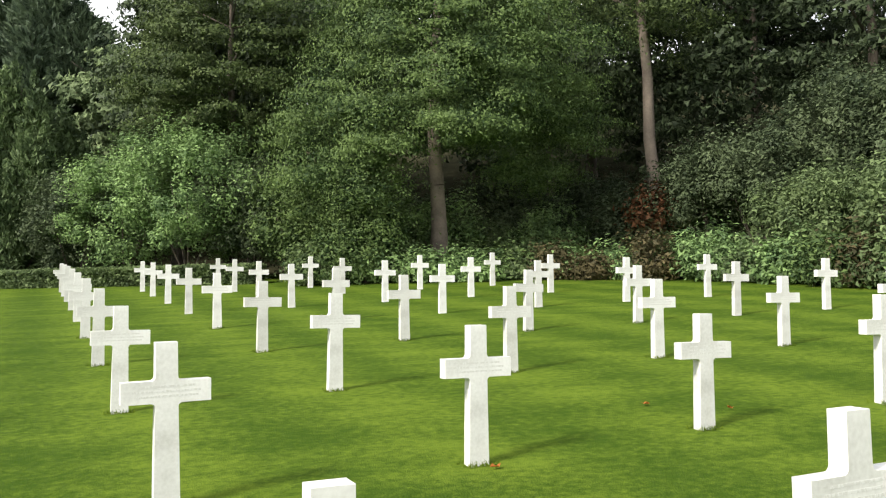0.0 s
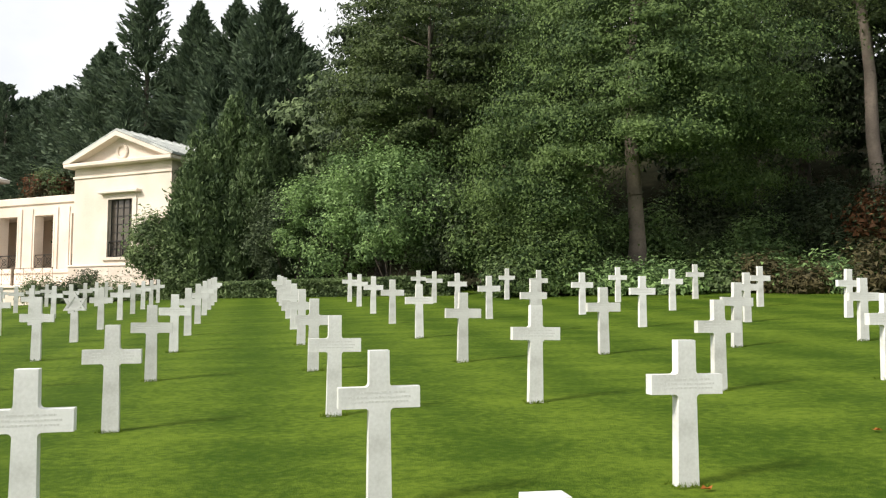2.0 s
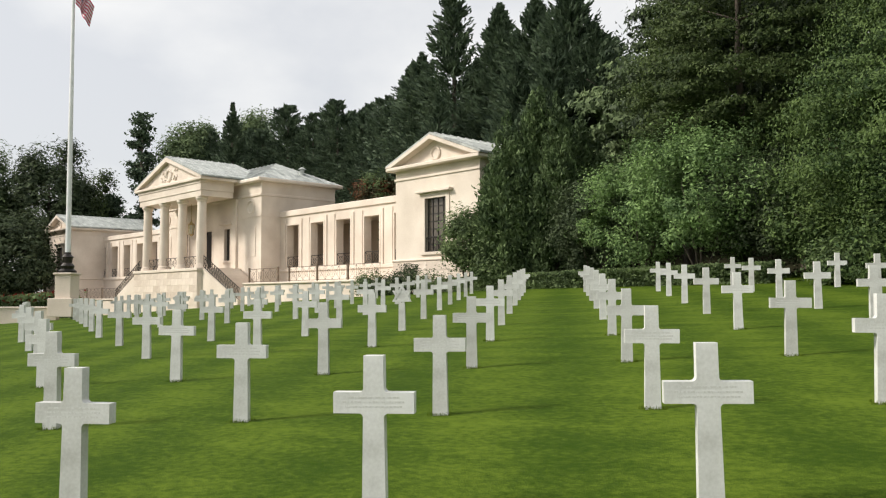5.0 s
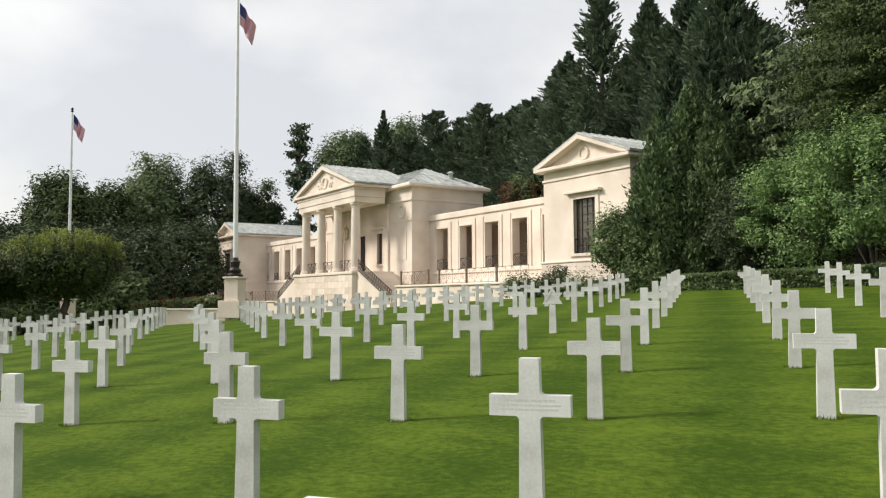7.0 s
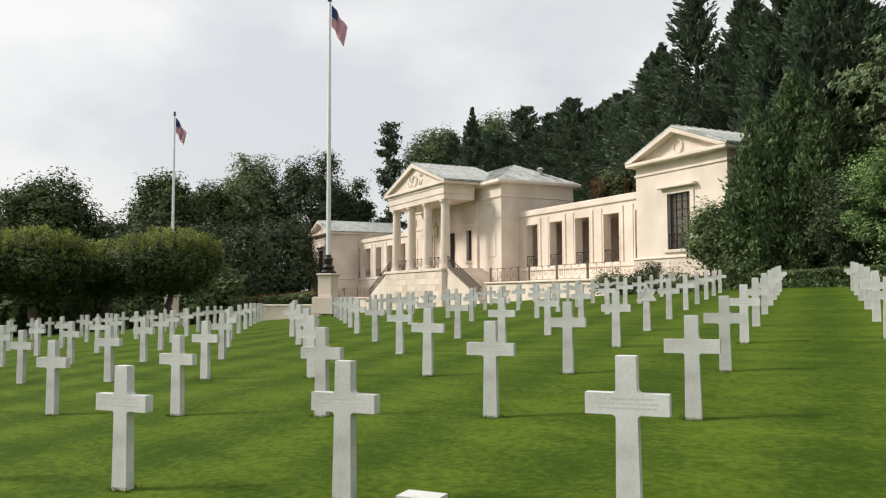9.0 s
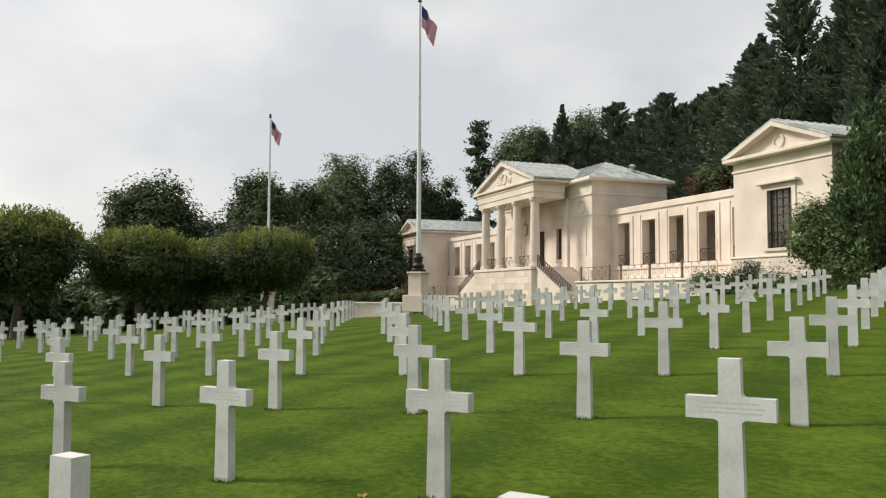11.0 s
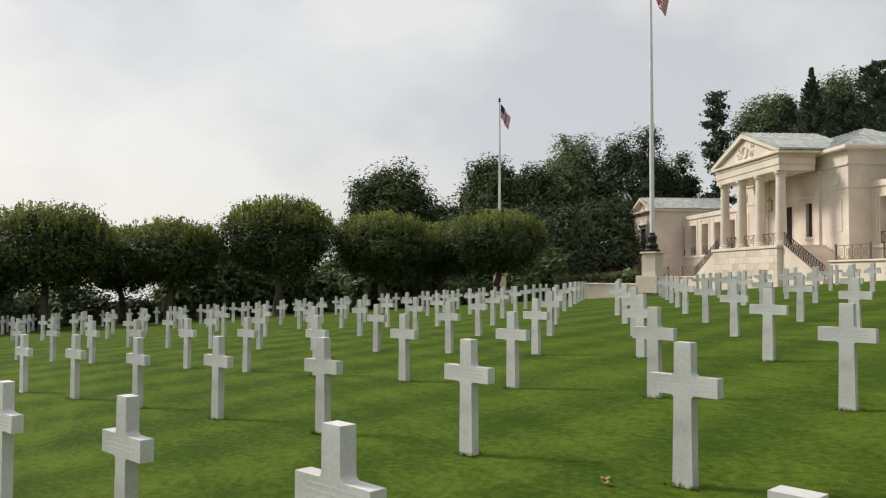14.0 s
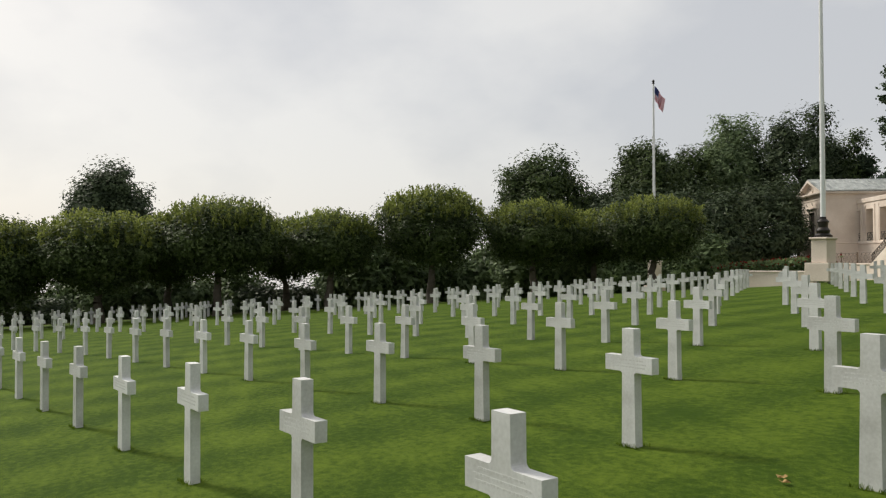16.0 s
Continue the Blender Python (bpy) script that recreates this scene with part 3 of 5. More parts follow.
def make_chapel():
    ch = empty("memorial_chapel", B0, "cream limestone chapel with a four-column pedimented portico and lead roof", "building")
    h, front, back, top, foot = 8.92, 1.8, 8.8, 9.0, -2.6
    part("wall", wall_with_openings(-h, h, front, front + 0.5, foot, top, [(-4.15, -3.25, 3.0, 5.6), (-1.0, 1.0, 2.3, 5.6), (3.25, 4.15, 3.0, 5.6)]), LIMESTONE, ch)
    for s in (-1, 1):
        a, b = sorted((s * (h - 0.5), s * h))
        part("side_wall", box(a, b, front + 0.502, back, foot, top), LIMESTONE, ch)
    part("back_wall", box(-h + 0.504, h - 0.504, back - 0.5, back, foot, top), LIMESTONE, ch)
    part("base_band", box(-h - 0.12, h + 0.12, front - 0.14, back, foot, 2.0, bevel=0.03), LIMESTONE, ch)
    part("string_course", box(-h - 0.05, h + 0.05, front - 0.06, back, 6.3, 6.44), LIMESTONE, ch)
    part("frieze_moulding", box(-h - 0.08, h + 0.08, front - 0.1, back, 7.9, 8.1, bevel=0.03), LIMESTONE, ch)
    part("cornice", box(-h - 0.5, h + 0.5, front - 0.5, back + 0.5, top + 0.004, top + 0.3, bevel=0.06), LIMESTONE, ch)
    # hipped lead roof
    bm = bmesh.new()
    x0, x1, y0, y1, z0, zr = -h - 0.4, h + 0.4, front - 0.4, back + 0.4, top + 0.304, top + 2.2
    mid, in_x = (y0 + y1) / 2, (y1 - y0) / 2
    b = [bm.verts.new(v) for v in ((x0, y0, z0), (x1, y0, z0), (x1, y1, z0), (x0, y1, z0))]
    t = [bm.verts.new((x0 + in_x, mid, zr)), bm.verts.new((x1 - in_x, mid, zr))]
    for q in ((b[0], b[1], t[1], t[0]), (b[1], b[2], t[1]), (b[2], b[3], t[0], t[1]), (b[3], b[0], t[0]), (b[3], b[2], b[1], b[0])):
        bm.faces.new(q)
    part("roof", bm, LEAD, ch, "grey lead hipped roof with standing seams")
    y = y0 + 0.5
    while y < y1:
        f1 = 1 - abs(y - mid) / in_x
        part("standing_seam", add_bar(bmesh.new(), (x1, y, z0 + 0.02), (x1 - in_x * f1, y, z0 + (zr - z0) * f1 + 0.02), 0.035, 4), LEAD, ch)
        y += 0.62
    x = x0 + 0.5
    while x < x1:
        f1 = min(1, (x - x0) / in_x, (x1 - x) / in_x)
        part("standing_seam", add_bar(bmesh.new(), (x, y0, z0 + 0.02), (x, y0 + in_x * f1, z0 + (zr - z0) * f1 + 0.02), 0.035, 4), LEAD, ch)
        x += 0.62
    part("roof_vent", lathe([(0.3, 0), (0.3, 0.25), (0.18, 0.3), (0.2, 0.55), (0.34, 0.62), (0.1, 0.8)], 12), LEAD, ch).location = (7.6, 6.4, top + 0.95)
    # portico
    pf, ph, floor_z = -1.6, 5.75, 2.3
    part("podium", box(-ph - 0.1, ph + 0.1, pf - 0.3, front, foot, floor_z - 0.24, bevel=0.03), LIMESTONE, ch)
    part("podium_cap", box(-ph - 0.2, ph + 0.2, pf - 0.42, front, floor_z - 0.236, floor_z, bevel=0.03), LIMESTONE, ch)
    for x in (-4.95, -1.65, 1.65, 4.95):
        part("column", lathe(column_profile(floor_z + 0.004, 7.92, 0.4), 24), LIMESTONE, ch, smooth=False)
        bpy.context.view_layer.update()
        scene.collection.objects[-1].location = (x, pf + 0.45, 0)
    for x in (-4.95, 4.95):
        bm = box(x - 0.36, x + 0.36, front - 0.18, front - 0.004, floor_z, 7.64)
        add_box(bm, x - 0.45, x + 0.45, front - 0.24, front - 0.004, 7.64, 7.92)
        part("pilaster", bm, LIMESTONE, ch)
    part("architrave", box(-ph + 0.12, ph - 0.12, pf, front - 0.6, 7.924, 8.38), LIMESTONE, ch)
    part("frieze", box(-ph + 0.05, ph - 0.05, pf - 0.06, front - 0.6, 8.384, 8.94), LIMESTONE, ch)
    part("portico_cornice", box(-ph - 0.45, ph + 0.45, pf - 0.3, front + 0.2, 9.144, 9.39, bevel=0.05), LIMESTONE, ch)
    part("portico_bed", box(-ph, ph, pf - 0.12, front - 0.6, 8.944, 9.14), LIMESTONE, ch)
    part("tympanum", pediment(ph - 0.3, pf + 0.02, pf + 0.5, 9.394, 1.77), LIMESTONE, ch)
    bm = bmesh.new()
    for s in (-1, 1):
        pts = [(s * (ph + 0.5), 9.395), (0, 11.58), (0, 11.25), (s * (ph - 0.2), 9.395)]
        a = [bm.verts.new((x, pf - 0.3, z)) for x, z in pts]
        c = [bm.verts.new((x, pf + 0.3, z)) for x, z in pts]
        bm.faces.new(a), bm.faces.new(c[::-1])
        for k in range(4):
            bm.faces.new((a[k], a[(k + 1) % 4], c[(k + 1) % 4], c[k]))
    bmesh.ops.recalc_face_normals(bm, faces=bm.faces)
    part("raking_cornice", bm, LIMESTONE, ch)
    part("portico_roof", gable_roof(ph + 0.55, pf - 0.28, front + 2.7, 9.4, 2.2), LEAD, ch, "grey lead roof with standing seams")
    roof_seams(ch, ph + 0.55, pf - 0.28, front + 2.7, 9.4, 2.2)
    # carved relief in the tympanum
    bm = bmesh.new()
    rnd = random.Random(3)
    n = 14
    for k in range(n):
        a, c = 2 * math.pi * k / n, 2 * math.pi * (k + 1) / n
        add_bar(bm, (0.45 * math.cos(a), pf, 10.1 + 0.45 * math.sin(a)), (0.45 * math.cos(c), pf, 10.1 + 0.45 * math.sin(c)), 0.1, 6)
    part("carved_ring", bm, LIMESTONE, ch)
    for s in (-1, 1):
        for k in range(9):
            x0, z0 = s * rnd.uniform(0.55, 1.5), rnd.uniform(9.65, 10.45)
            part("carved_leaf", add_bar(bmesh.new(), (x0, pf, z0), (x0 + rnd.uniform(-0.3, 0.3), pf - 0.02, z0 + rnd.uniform(-0.25, 0.25)), (0.09, 0.03), 5), LIMESTONE, ch)
    for s in (-1, 1):
        wreath(s * 7.35, front - 0.02, 7.1, 0.5, ch)
        bm = bmesh.new()
        add_box(bm, s * 7.35 - 0.75, s * 7.35 + 0.75, front - 0.05, front - 0.002, 3.2, 5.6)
        part("wall_panel", bm, LIMESTONE, ch)
    for x in (-3.7, 3.7):
        tall_window(x, front, 0.9, 3.0, 5.6, ch, surround=True, guard=False)
    part("chapel_door", box(-1.0, 1.0, front + 0.25, front + 0.33, 2.3, 5.6), BRONZE, ch, "dark bronze double door")
    for a, b2 in ((-4.55, -2.05), (-1.25, 1.25), (2.05, 4.55)):
        part("iron_balustrade", iron_panel(a, b2, pf + 0.45, floor_z + 0.05, floor_z + 0.95, 3), IRON, ch, "black wrought-iron balustrade")
    # hanging lantern
    lamp_y = pf + 2.05
    lantern = part("lantern", add_lathe(add_bar(bmesh.new(), (0, lamp_y, 7.9), (0, lamp_y, 6.4), 0.025, 4), [(0.26, 0), (0.28, 0.05), (0.1, 0.22), (0.04, 0.4)], 6, (0, lamp_y, 6.1)), BRASS, ch, "hanging brass lantern")
    part("lantern_pane", lathe([(0.19, 0), (0.23, 0.75)], 6), LANTERN_GLASS, lantern).location = (0, lamp_y, 5.33)
    bm = bmesh.new()
    for k in range(6):
        a = 2 * math.pi * k / 6
        add_bar(bm, (0.2 * math.cos(a), lamp_y + 0.2 * math.sin(a), 5.33), (0.25 * math.cos(a), lamp_y + 0.25 * math.sin(a), 6.1), 0.028, 4)
    add_lathe(bm, [(0.05, -0.16), (0.22, -0.02), (0.22, 0.0)], 6, (0, lamp_y, 5.33))
    part("lantern_frame", bm, BRASS, lantern)
    # stairs at both ends of the podium
    for s in (-1, 1):
        steps = 13
        run, drop = 0.42, 0.2
        for k in range(steps):
            x0 = s * (ph + 0.1 + k * run)
            a, b2 = sorted((x0, x0 + s * run))
            part("stair_step", box(a, b2, pf + 0.35, front - 0.2, foot, floor_z - 0.02 - k * drop), LIMESTONE, ch)
        bm = bmesh.new()
        a, c = (s * (ph + 0.1), pf + 0.2), (s * (ph + 0.1 + steps * run), pf + 0.2)
        za, zc = floor_z, floor_z - steps * drop
        for up in (0.08, 0.95):
            add_bar(bm, (a[0], a[1], za + up), (c[0], c[1], zc + up), 0.035, 5)
        m = 16
        for k in range(m):
            f0, f1 = k / m, (k + 1) / m
            p = [(a[0] + (c[0] - a[0]) * q, a[1], za + (zc - za) * q) for q in (f0, f1)]
            add_bar(bm, (p[0][0], p[0][1], p[0][2] + 0.08), (p[0][0], p[0][1], p[0][2] + 0.95), 0.02, 4)
            add_bar(bm, (p[0][0], p[0][1], p[0][2] + 0.08), (p[1][0], p[1][1], p[1][2] + 0.95), 0.018, 4)
            add_bar(bm, (p[0][0], p[0][1], p[0][2] + 0.95), (p[1][0], p[1][1], p[1][2] + 0.08), 0.018, 4)
        part("stair_railing", bm, IRON, ch, "black wrought-iron stair railing")
        a2, b3 = sorted((s * (ph + 0.1), s * (ph + 0.1 + steps * run)))
        bm = prism([(s * (ph + 0.1), foot), (s * (ph + 0.1 + steps * run), foot), (s * (ph + 0.1 + steps * run), zc + 0.1), (s * (ph + 0.1), floor_z)], pf + 0.05, pf + 0.349)
        bmesh.ops.recalc_face_normals(bm, faces=bm.faces)
        part("stair_string", bm, LIMESTONE, ch)
    return ch


make_wing(30.62)
make_wing(-30.35)
make_gallery(1)
make_gallery(-1)
make_chapel()


def make_terrace():
    """Low terrace with its iron railing before the galleries."""
    for s in (1, -1):
        x0, x1 = (11.6, 27.0) if s > 0 else (-27.0, -11.6)
        foot = -1.8 if s > 0 else -3.4
        tw = empty("terrace_wall", B0, "low limestone terrace wall before the gallery", "wall", "terrace walls")
        level = 0.9 if s > 0 else -0.2
        part("wall_face", box(x0, x1, -1.2, 3.3, foot, level), LIMESTONE, tw)
        part("coping", box(x0 - 0.05, x1 + 0.05, -1.32, -0.7, level + 0.004, level + 0.14, bevel=0.03), LIMESTONE, tw)
        rail = empty("terrace_railing", B0, "dark wrought-iron lattice railing on the terrace", "railing", "terrace railings")
        n = 3 if s > 0 else 4
        if s > 0:
            x0 = 17.2
            part("railing_panel", iron_panel(12.1, 15.7, -1.0, level + 0.2, level + 1.1, 4, 0.8), RUSTY_IRON, rail)
            for x in (12.0, 15.8):
                part("railing_post", box(x - 0.06, x + 0.06, -1.06, -0.94, level + 0.14, level + 1.2), RUSTY_IRON, rail)
        for k in range(n):
            a, b = x0 + (x1 - x0) * k / n, x0 + (x1 - x0) * (k + 1) / n
            part("railing_panel", iron_panel(a + 0.12, b - 0.12, -1.0, level + 0.2, level + 1.1, 4, 0.6), RUSTY_IRON, rail)
            part("railing_post", box(a - 0.05, a + 0.05, -1.05, -0.95, level + 0.14, level + 1.2), RUSTY_IRON, rail)


make_terrace()


# ---------------------------------------------------------------- flagpoles
def make_flagpole(x, y, ped_foot, ped_top, top, flag_yaw, seed, w=0.56):
    pole = empty("flagpole", pose(x, y, 0, 0, 0, 20), "tall white flagpole on a limestone pedestal with a dark bronze base", "flagpole", "flagpoles")
    part("pedestal_foot", box(-w - 0.24, w + 0.24, -w - 0.24, w + 0.24, ped_foot - 0.6, ped_foot + 0.35, bevel=0.03), LIMESTONE, pole)
    part("pedestal", box(-w, w, -w, w, ped_foot + 0.354, ped_top - 0.12, bevel=0.02), LIMESTONE, pole)
    part("pedestal_cap", box(-w - 0.08, w + 0.08, -w - 0.08, w + 0.08, ped_top - 0.116, ped_top, bevel=0.03), LIMESTONE, pole)
    part("bronze_base", lathe([(0.44, ped_top + 0.004), (0.44, ped_top + 0.1), (0.3, ped_top + 0.2), (0.34, ped_top + 0.35), (0.22, ped_top + 0.5), (0.25, ped_top + 0.75), (0.3, ped_top + 0.8), (0.16, ped_top + 0.95), (0.15, ped_top + 1.05)], 18), BRONZE, pole, "dark bronze moulded pole base")
    part("shaft", lathe([(0.13, ped_top + 1.05), (0.125, ped_top + 5), (0.07, top - 0.4)], 14), POLE_PAINT, pole)
    part("finial", lathe([(0.05, top - 0.4), (0.12, top - 0.36), (0.12, top - 0.3), (0.05, top - 0.26), (0.13, top - 0.14), (0.02, top)], 10), BRONZE, pole, "gilt finial")
    # flag hanging in loose folds
    flag = empty("flag", pose(x, y, top - 0.55, 0, 0, flag_yaw), "limp red and white striped flag with a blue canton", "flag", "flags")
    nu, nv, fly, hoist = 26, 39, 1.75, 1.25
    rnd = random.Random(seed)
    ph1, ph2 = rnd.uniform(0, 6), rnd.uniform(0, 6)

    def spot(u, v):
        ang = 0.62 + 0.62 * u - 0.12 * v            # drops away from the pole
        dist = fly * u
        out = dist * 0.5
        sag = dist * 0.72
        fold = 0.17 * math.sin(u * 12 + ph1 + v * 1.2) * min(1, u * 3) + 0.08 * math.sin(u * 23 + ph2) * u
        return (0.1 + out * (1 - 0.25 * v) + 0.05 * math.sin(7 * u), fold, -hoist * v - sag * (0.92 + 0.08 * ang / 1.2) * (1 - 0.12 * v))
    layers = {"stripes_red": (bmesh.new(), FLAG_RED), "stripes_white": (bmesh.new(), FLAG_WHITE), "canton": (bmesh.new(), FLAG_BLUE)}
    for i in range(nu):
        for j in range(nv):
            stripe = j * 13 // nv
            key = "canton" if i < nu * 0.4 and stripe < 7 else ("stripes_red" if stripe % 2 == 0 else "stripes_white")
            bm = layers[key][0]
            c = [spot(a / nu, b / nv) for a, b in ((i, j), (i + 1, j), (i + 1, j + 1), (i, j + 1))]
            bm.faces.new([bm.verts.new(p) for p in c])
    for key, (bm, mat) in layers.items():
        bmesh.ops.remove_doubles(bm, verts=bm.verts, dist=0.0005)
        part(key, bm, mat, flag, smooth=True)


make_flagpole(-35.68, 29.0, 1.3, 2.95, 18.85, 48, 1, 0.42)
make_flagpole(-63.96, 35.15, -0.6, 1.87, 17.65, 58, 2, 0.42)


# ---------------------------------------------------------------- plants
RNG = np.random.default_rng(5)


def leaf_mesh(name, centres, size, material, parent=None, stretch=1.7, droop=0.0, label="", along=None, slim=False, face=None):
    """One mesh of many small bent leaves at the given places."""
    n = len(centres)
    d = RNG.normal(size=(n, 3))
    d[:, 2] = d[:, 2] * 0.8 - droop
    if along is not None:
        d = d * 0.35 + along
    d /= np.linalg.norm(d, axis=1)[:, None]
    s = RNG.normal(size=(n, 3))
    s -= (s * d).sum(1)[:, None] * d
    s /= np.linalg.norm(s, axis=1)[:, None]
    if face is not None:                               # leaves turn outward and up, as they do to the light
        up = face + RNG.normal(size=(n, 3)) * 0.36
        up /= np.linalg.norm(up, axis=1)[:, None]
        d = d - (d * up).sum(1)[:, None] * up
        d /= np.linalg.norm(d, axis=1)[:, None]
        s = np.cross(up, d)
    up = np.cross(d, s)
    sz = (size * RNG.uniform(0.6, 1.35, n))[:, None]
    a = centres - d * sz * 0.5 * stretch
    b = centres + s * sz * 0.5 + up * sz * 0.12
    c = centres + d * sz * 0.5 * stretch
    e = centres - s * sz * 0.5 + up * sz * 0.12
    corners = 3 if slim else 4
    co = np.stack([a, b, c + (e - c) * 0.35] if slim else [a, b, c, e], 1).reshape(-1, 3)
    me = bpy.data.meshes.new(name)
    me.vertices.add(corners * n)
    me.vertices.foreach_set("co", co.ravel())
    order = [0, 1, 2] if slim else [0, 1, 2, 0, 2, 3]
    tri = np.arange(corners * n).reshape(n, corners)[:, order].ravel()
    me.loops.add(len(tri))
    me.loops.foreach_set("vertex_index", tri)
    me.polygons.add(len(tri) // 3)
    me.polygons.foreach_set("loop_start", np.arange(0, len(tri), 3))
    me.update(calc_edges=True)
    me.materials.append(material)
    ob = new(name, me)
    if parent is not None:
        ob.parent = parent
    if label:
        ob["label"] = label
    return ob


def clumps(n_clump, per, centre, radii, clump_r, fill=0.55, flat=0.6, lower=-1.0):
    """Leaf places: flattened, drooping sprays spread through the outer part of a lumpy ellipsoid, denser at its rim."""
    v = RNG.normal(size=(n_clump * 3, 3))
    v /= np.linalg.norm(v, axis=1)[:, None]
    v = v[v[:, 2] > lower][:n_clump]
    ph = centre[0] * 1.7 + centre[1] * 0.9
    lump = 0.92 + 0.15 * np.sin(v[:, 0] * 5 + ph) * np.sin(v[:, 1] * 4.3 + ph) + 0.10 * np.sin(v[:, 2] * 7 + v[:, 0] * 3 + ph)
    rr = RNG.uniform(fill, 1.0, len(v)) ** 0.6 * lump
    c = np.array(centre) + v * rr[:, None] * np.array(radii)
    size = RNG.uniform(0.45, 1.5, len(c))
    k = np.repeat(np.arange(len(c)), per)
    out = v[:, :2] / (np.linalg.norm(v[:, :2], axis=1)[:, None] + 0.05)
    g = np.clip(RNG.normal(size=(len(k), 3)), -1.5, 1.5) * clump_r * size[k][:, None]
    reach = np.clip(RNG.normal(size=len(k)), -1.8, 1.8) * clump_r * 0.8 * size[k]
    x = c[k, 0] + g[:, 0] * 0.75 + out[k, 0] * reach
    y = c[k, 1] + g[:, 1] * 0.75 + out[k, 1] * reach
    z = c[k, 2] + g[:, 2] * flat * 0.42 - 0.26 * reach
    if flat > 1:                                       # tight clipped growth: round tufts
        x, y, z = c[k, 0] + g[:, 0], c[k, 1] + g[:, 1], c[k, 2] + g[:, 2]
    elif flat < 1:                                     # flat fans of a beech: thin layers, ragged at the rim
        z = c[k, 2] + g[:, 2] * 0.16 - 0.3 * reach - 0.12 * (g[:, 0] ** 2 + g[:, 1] ** 2)
    p = np.stack([x, y, z], 1)
    own = (p - c[k]) * np.array([1.0, 1.0, 1.6])
    return p, own / (np.linalg.norm(own, axis=1)[:, None] + 0.02)


def add_limbs(bm, base, top_z, rad, crown_r, n, seed, lean=(0, 0), fork=0.45):
    rnd = random.Random(seed)
    x, y, z = base
    prev, pr = Vector((x, y, z - 0.3)), rad * 1.25
    pts = []
    seg = 7
    for k in range(1, seg + 1):
        f1 = k / seg
        p = Vector((x + lean[0] * f1 + rnd.gauss(0, rad * 0.25), y + lean[1] * f1 + rnd.gauss(0, rad * 0.25), z + (top_z - z) * f1))
        r1 = rad * (1 - 0.75 * f1)
        add_bar(bm, prev, p, (pr, r1), 10, cap=False)
        prev, pr = p, r1
        pts.append((p, r1, f1))
    for k in range(n):
        p, r1, f1 = rnd.choice([q for q in pts if q[2] > fork] or pts[-2:])
        a = rnd.uniform(0, 2 * math.pi)
        ln = crown_r * rnd.uniform(0.5, 0.9)
        q = p + Vector((math.cos(a) * ln * 0.6, math.sin(a) * ln * 0.6, ln * rnd.uniform(0.1, 0.5)))
        add_bar(bm, p, q, (r1 * 0.5, r1 * 0.25), 6)
        q2 = q + Vector((math.cos(a + 0.3) * ln * 0.4, math.sin(a + 0.3) * ln * 0.4, ln * rnd.uniform(0.0, 0.35)))
        add_bar(bm, q, q2, (r1 * 0.25, 0.02), 5)


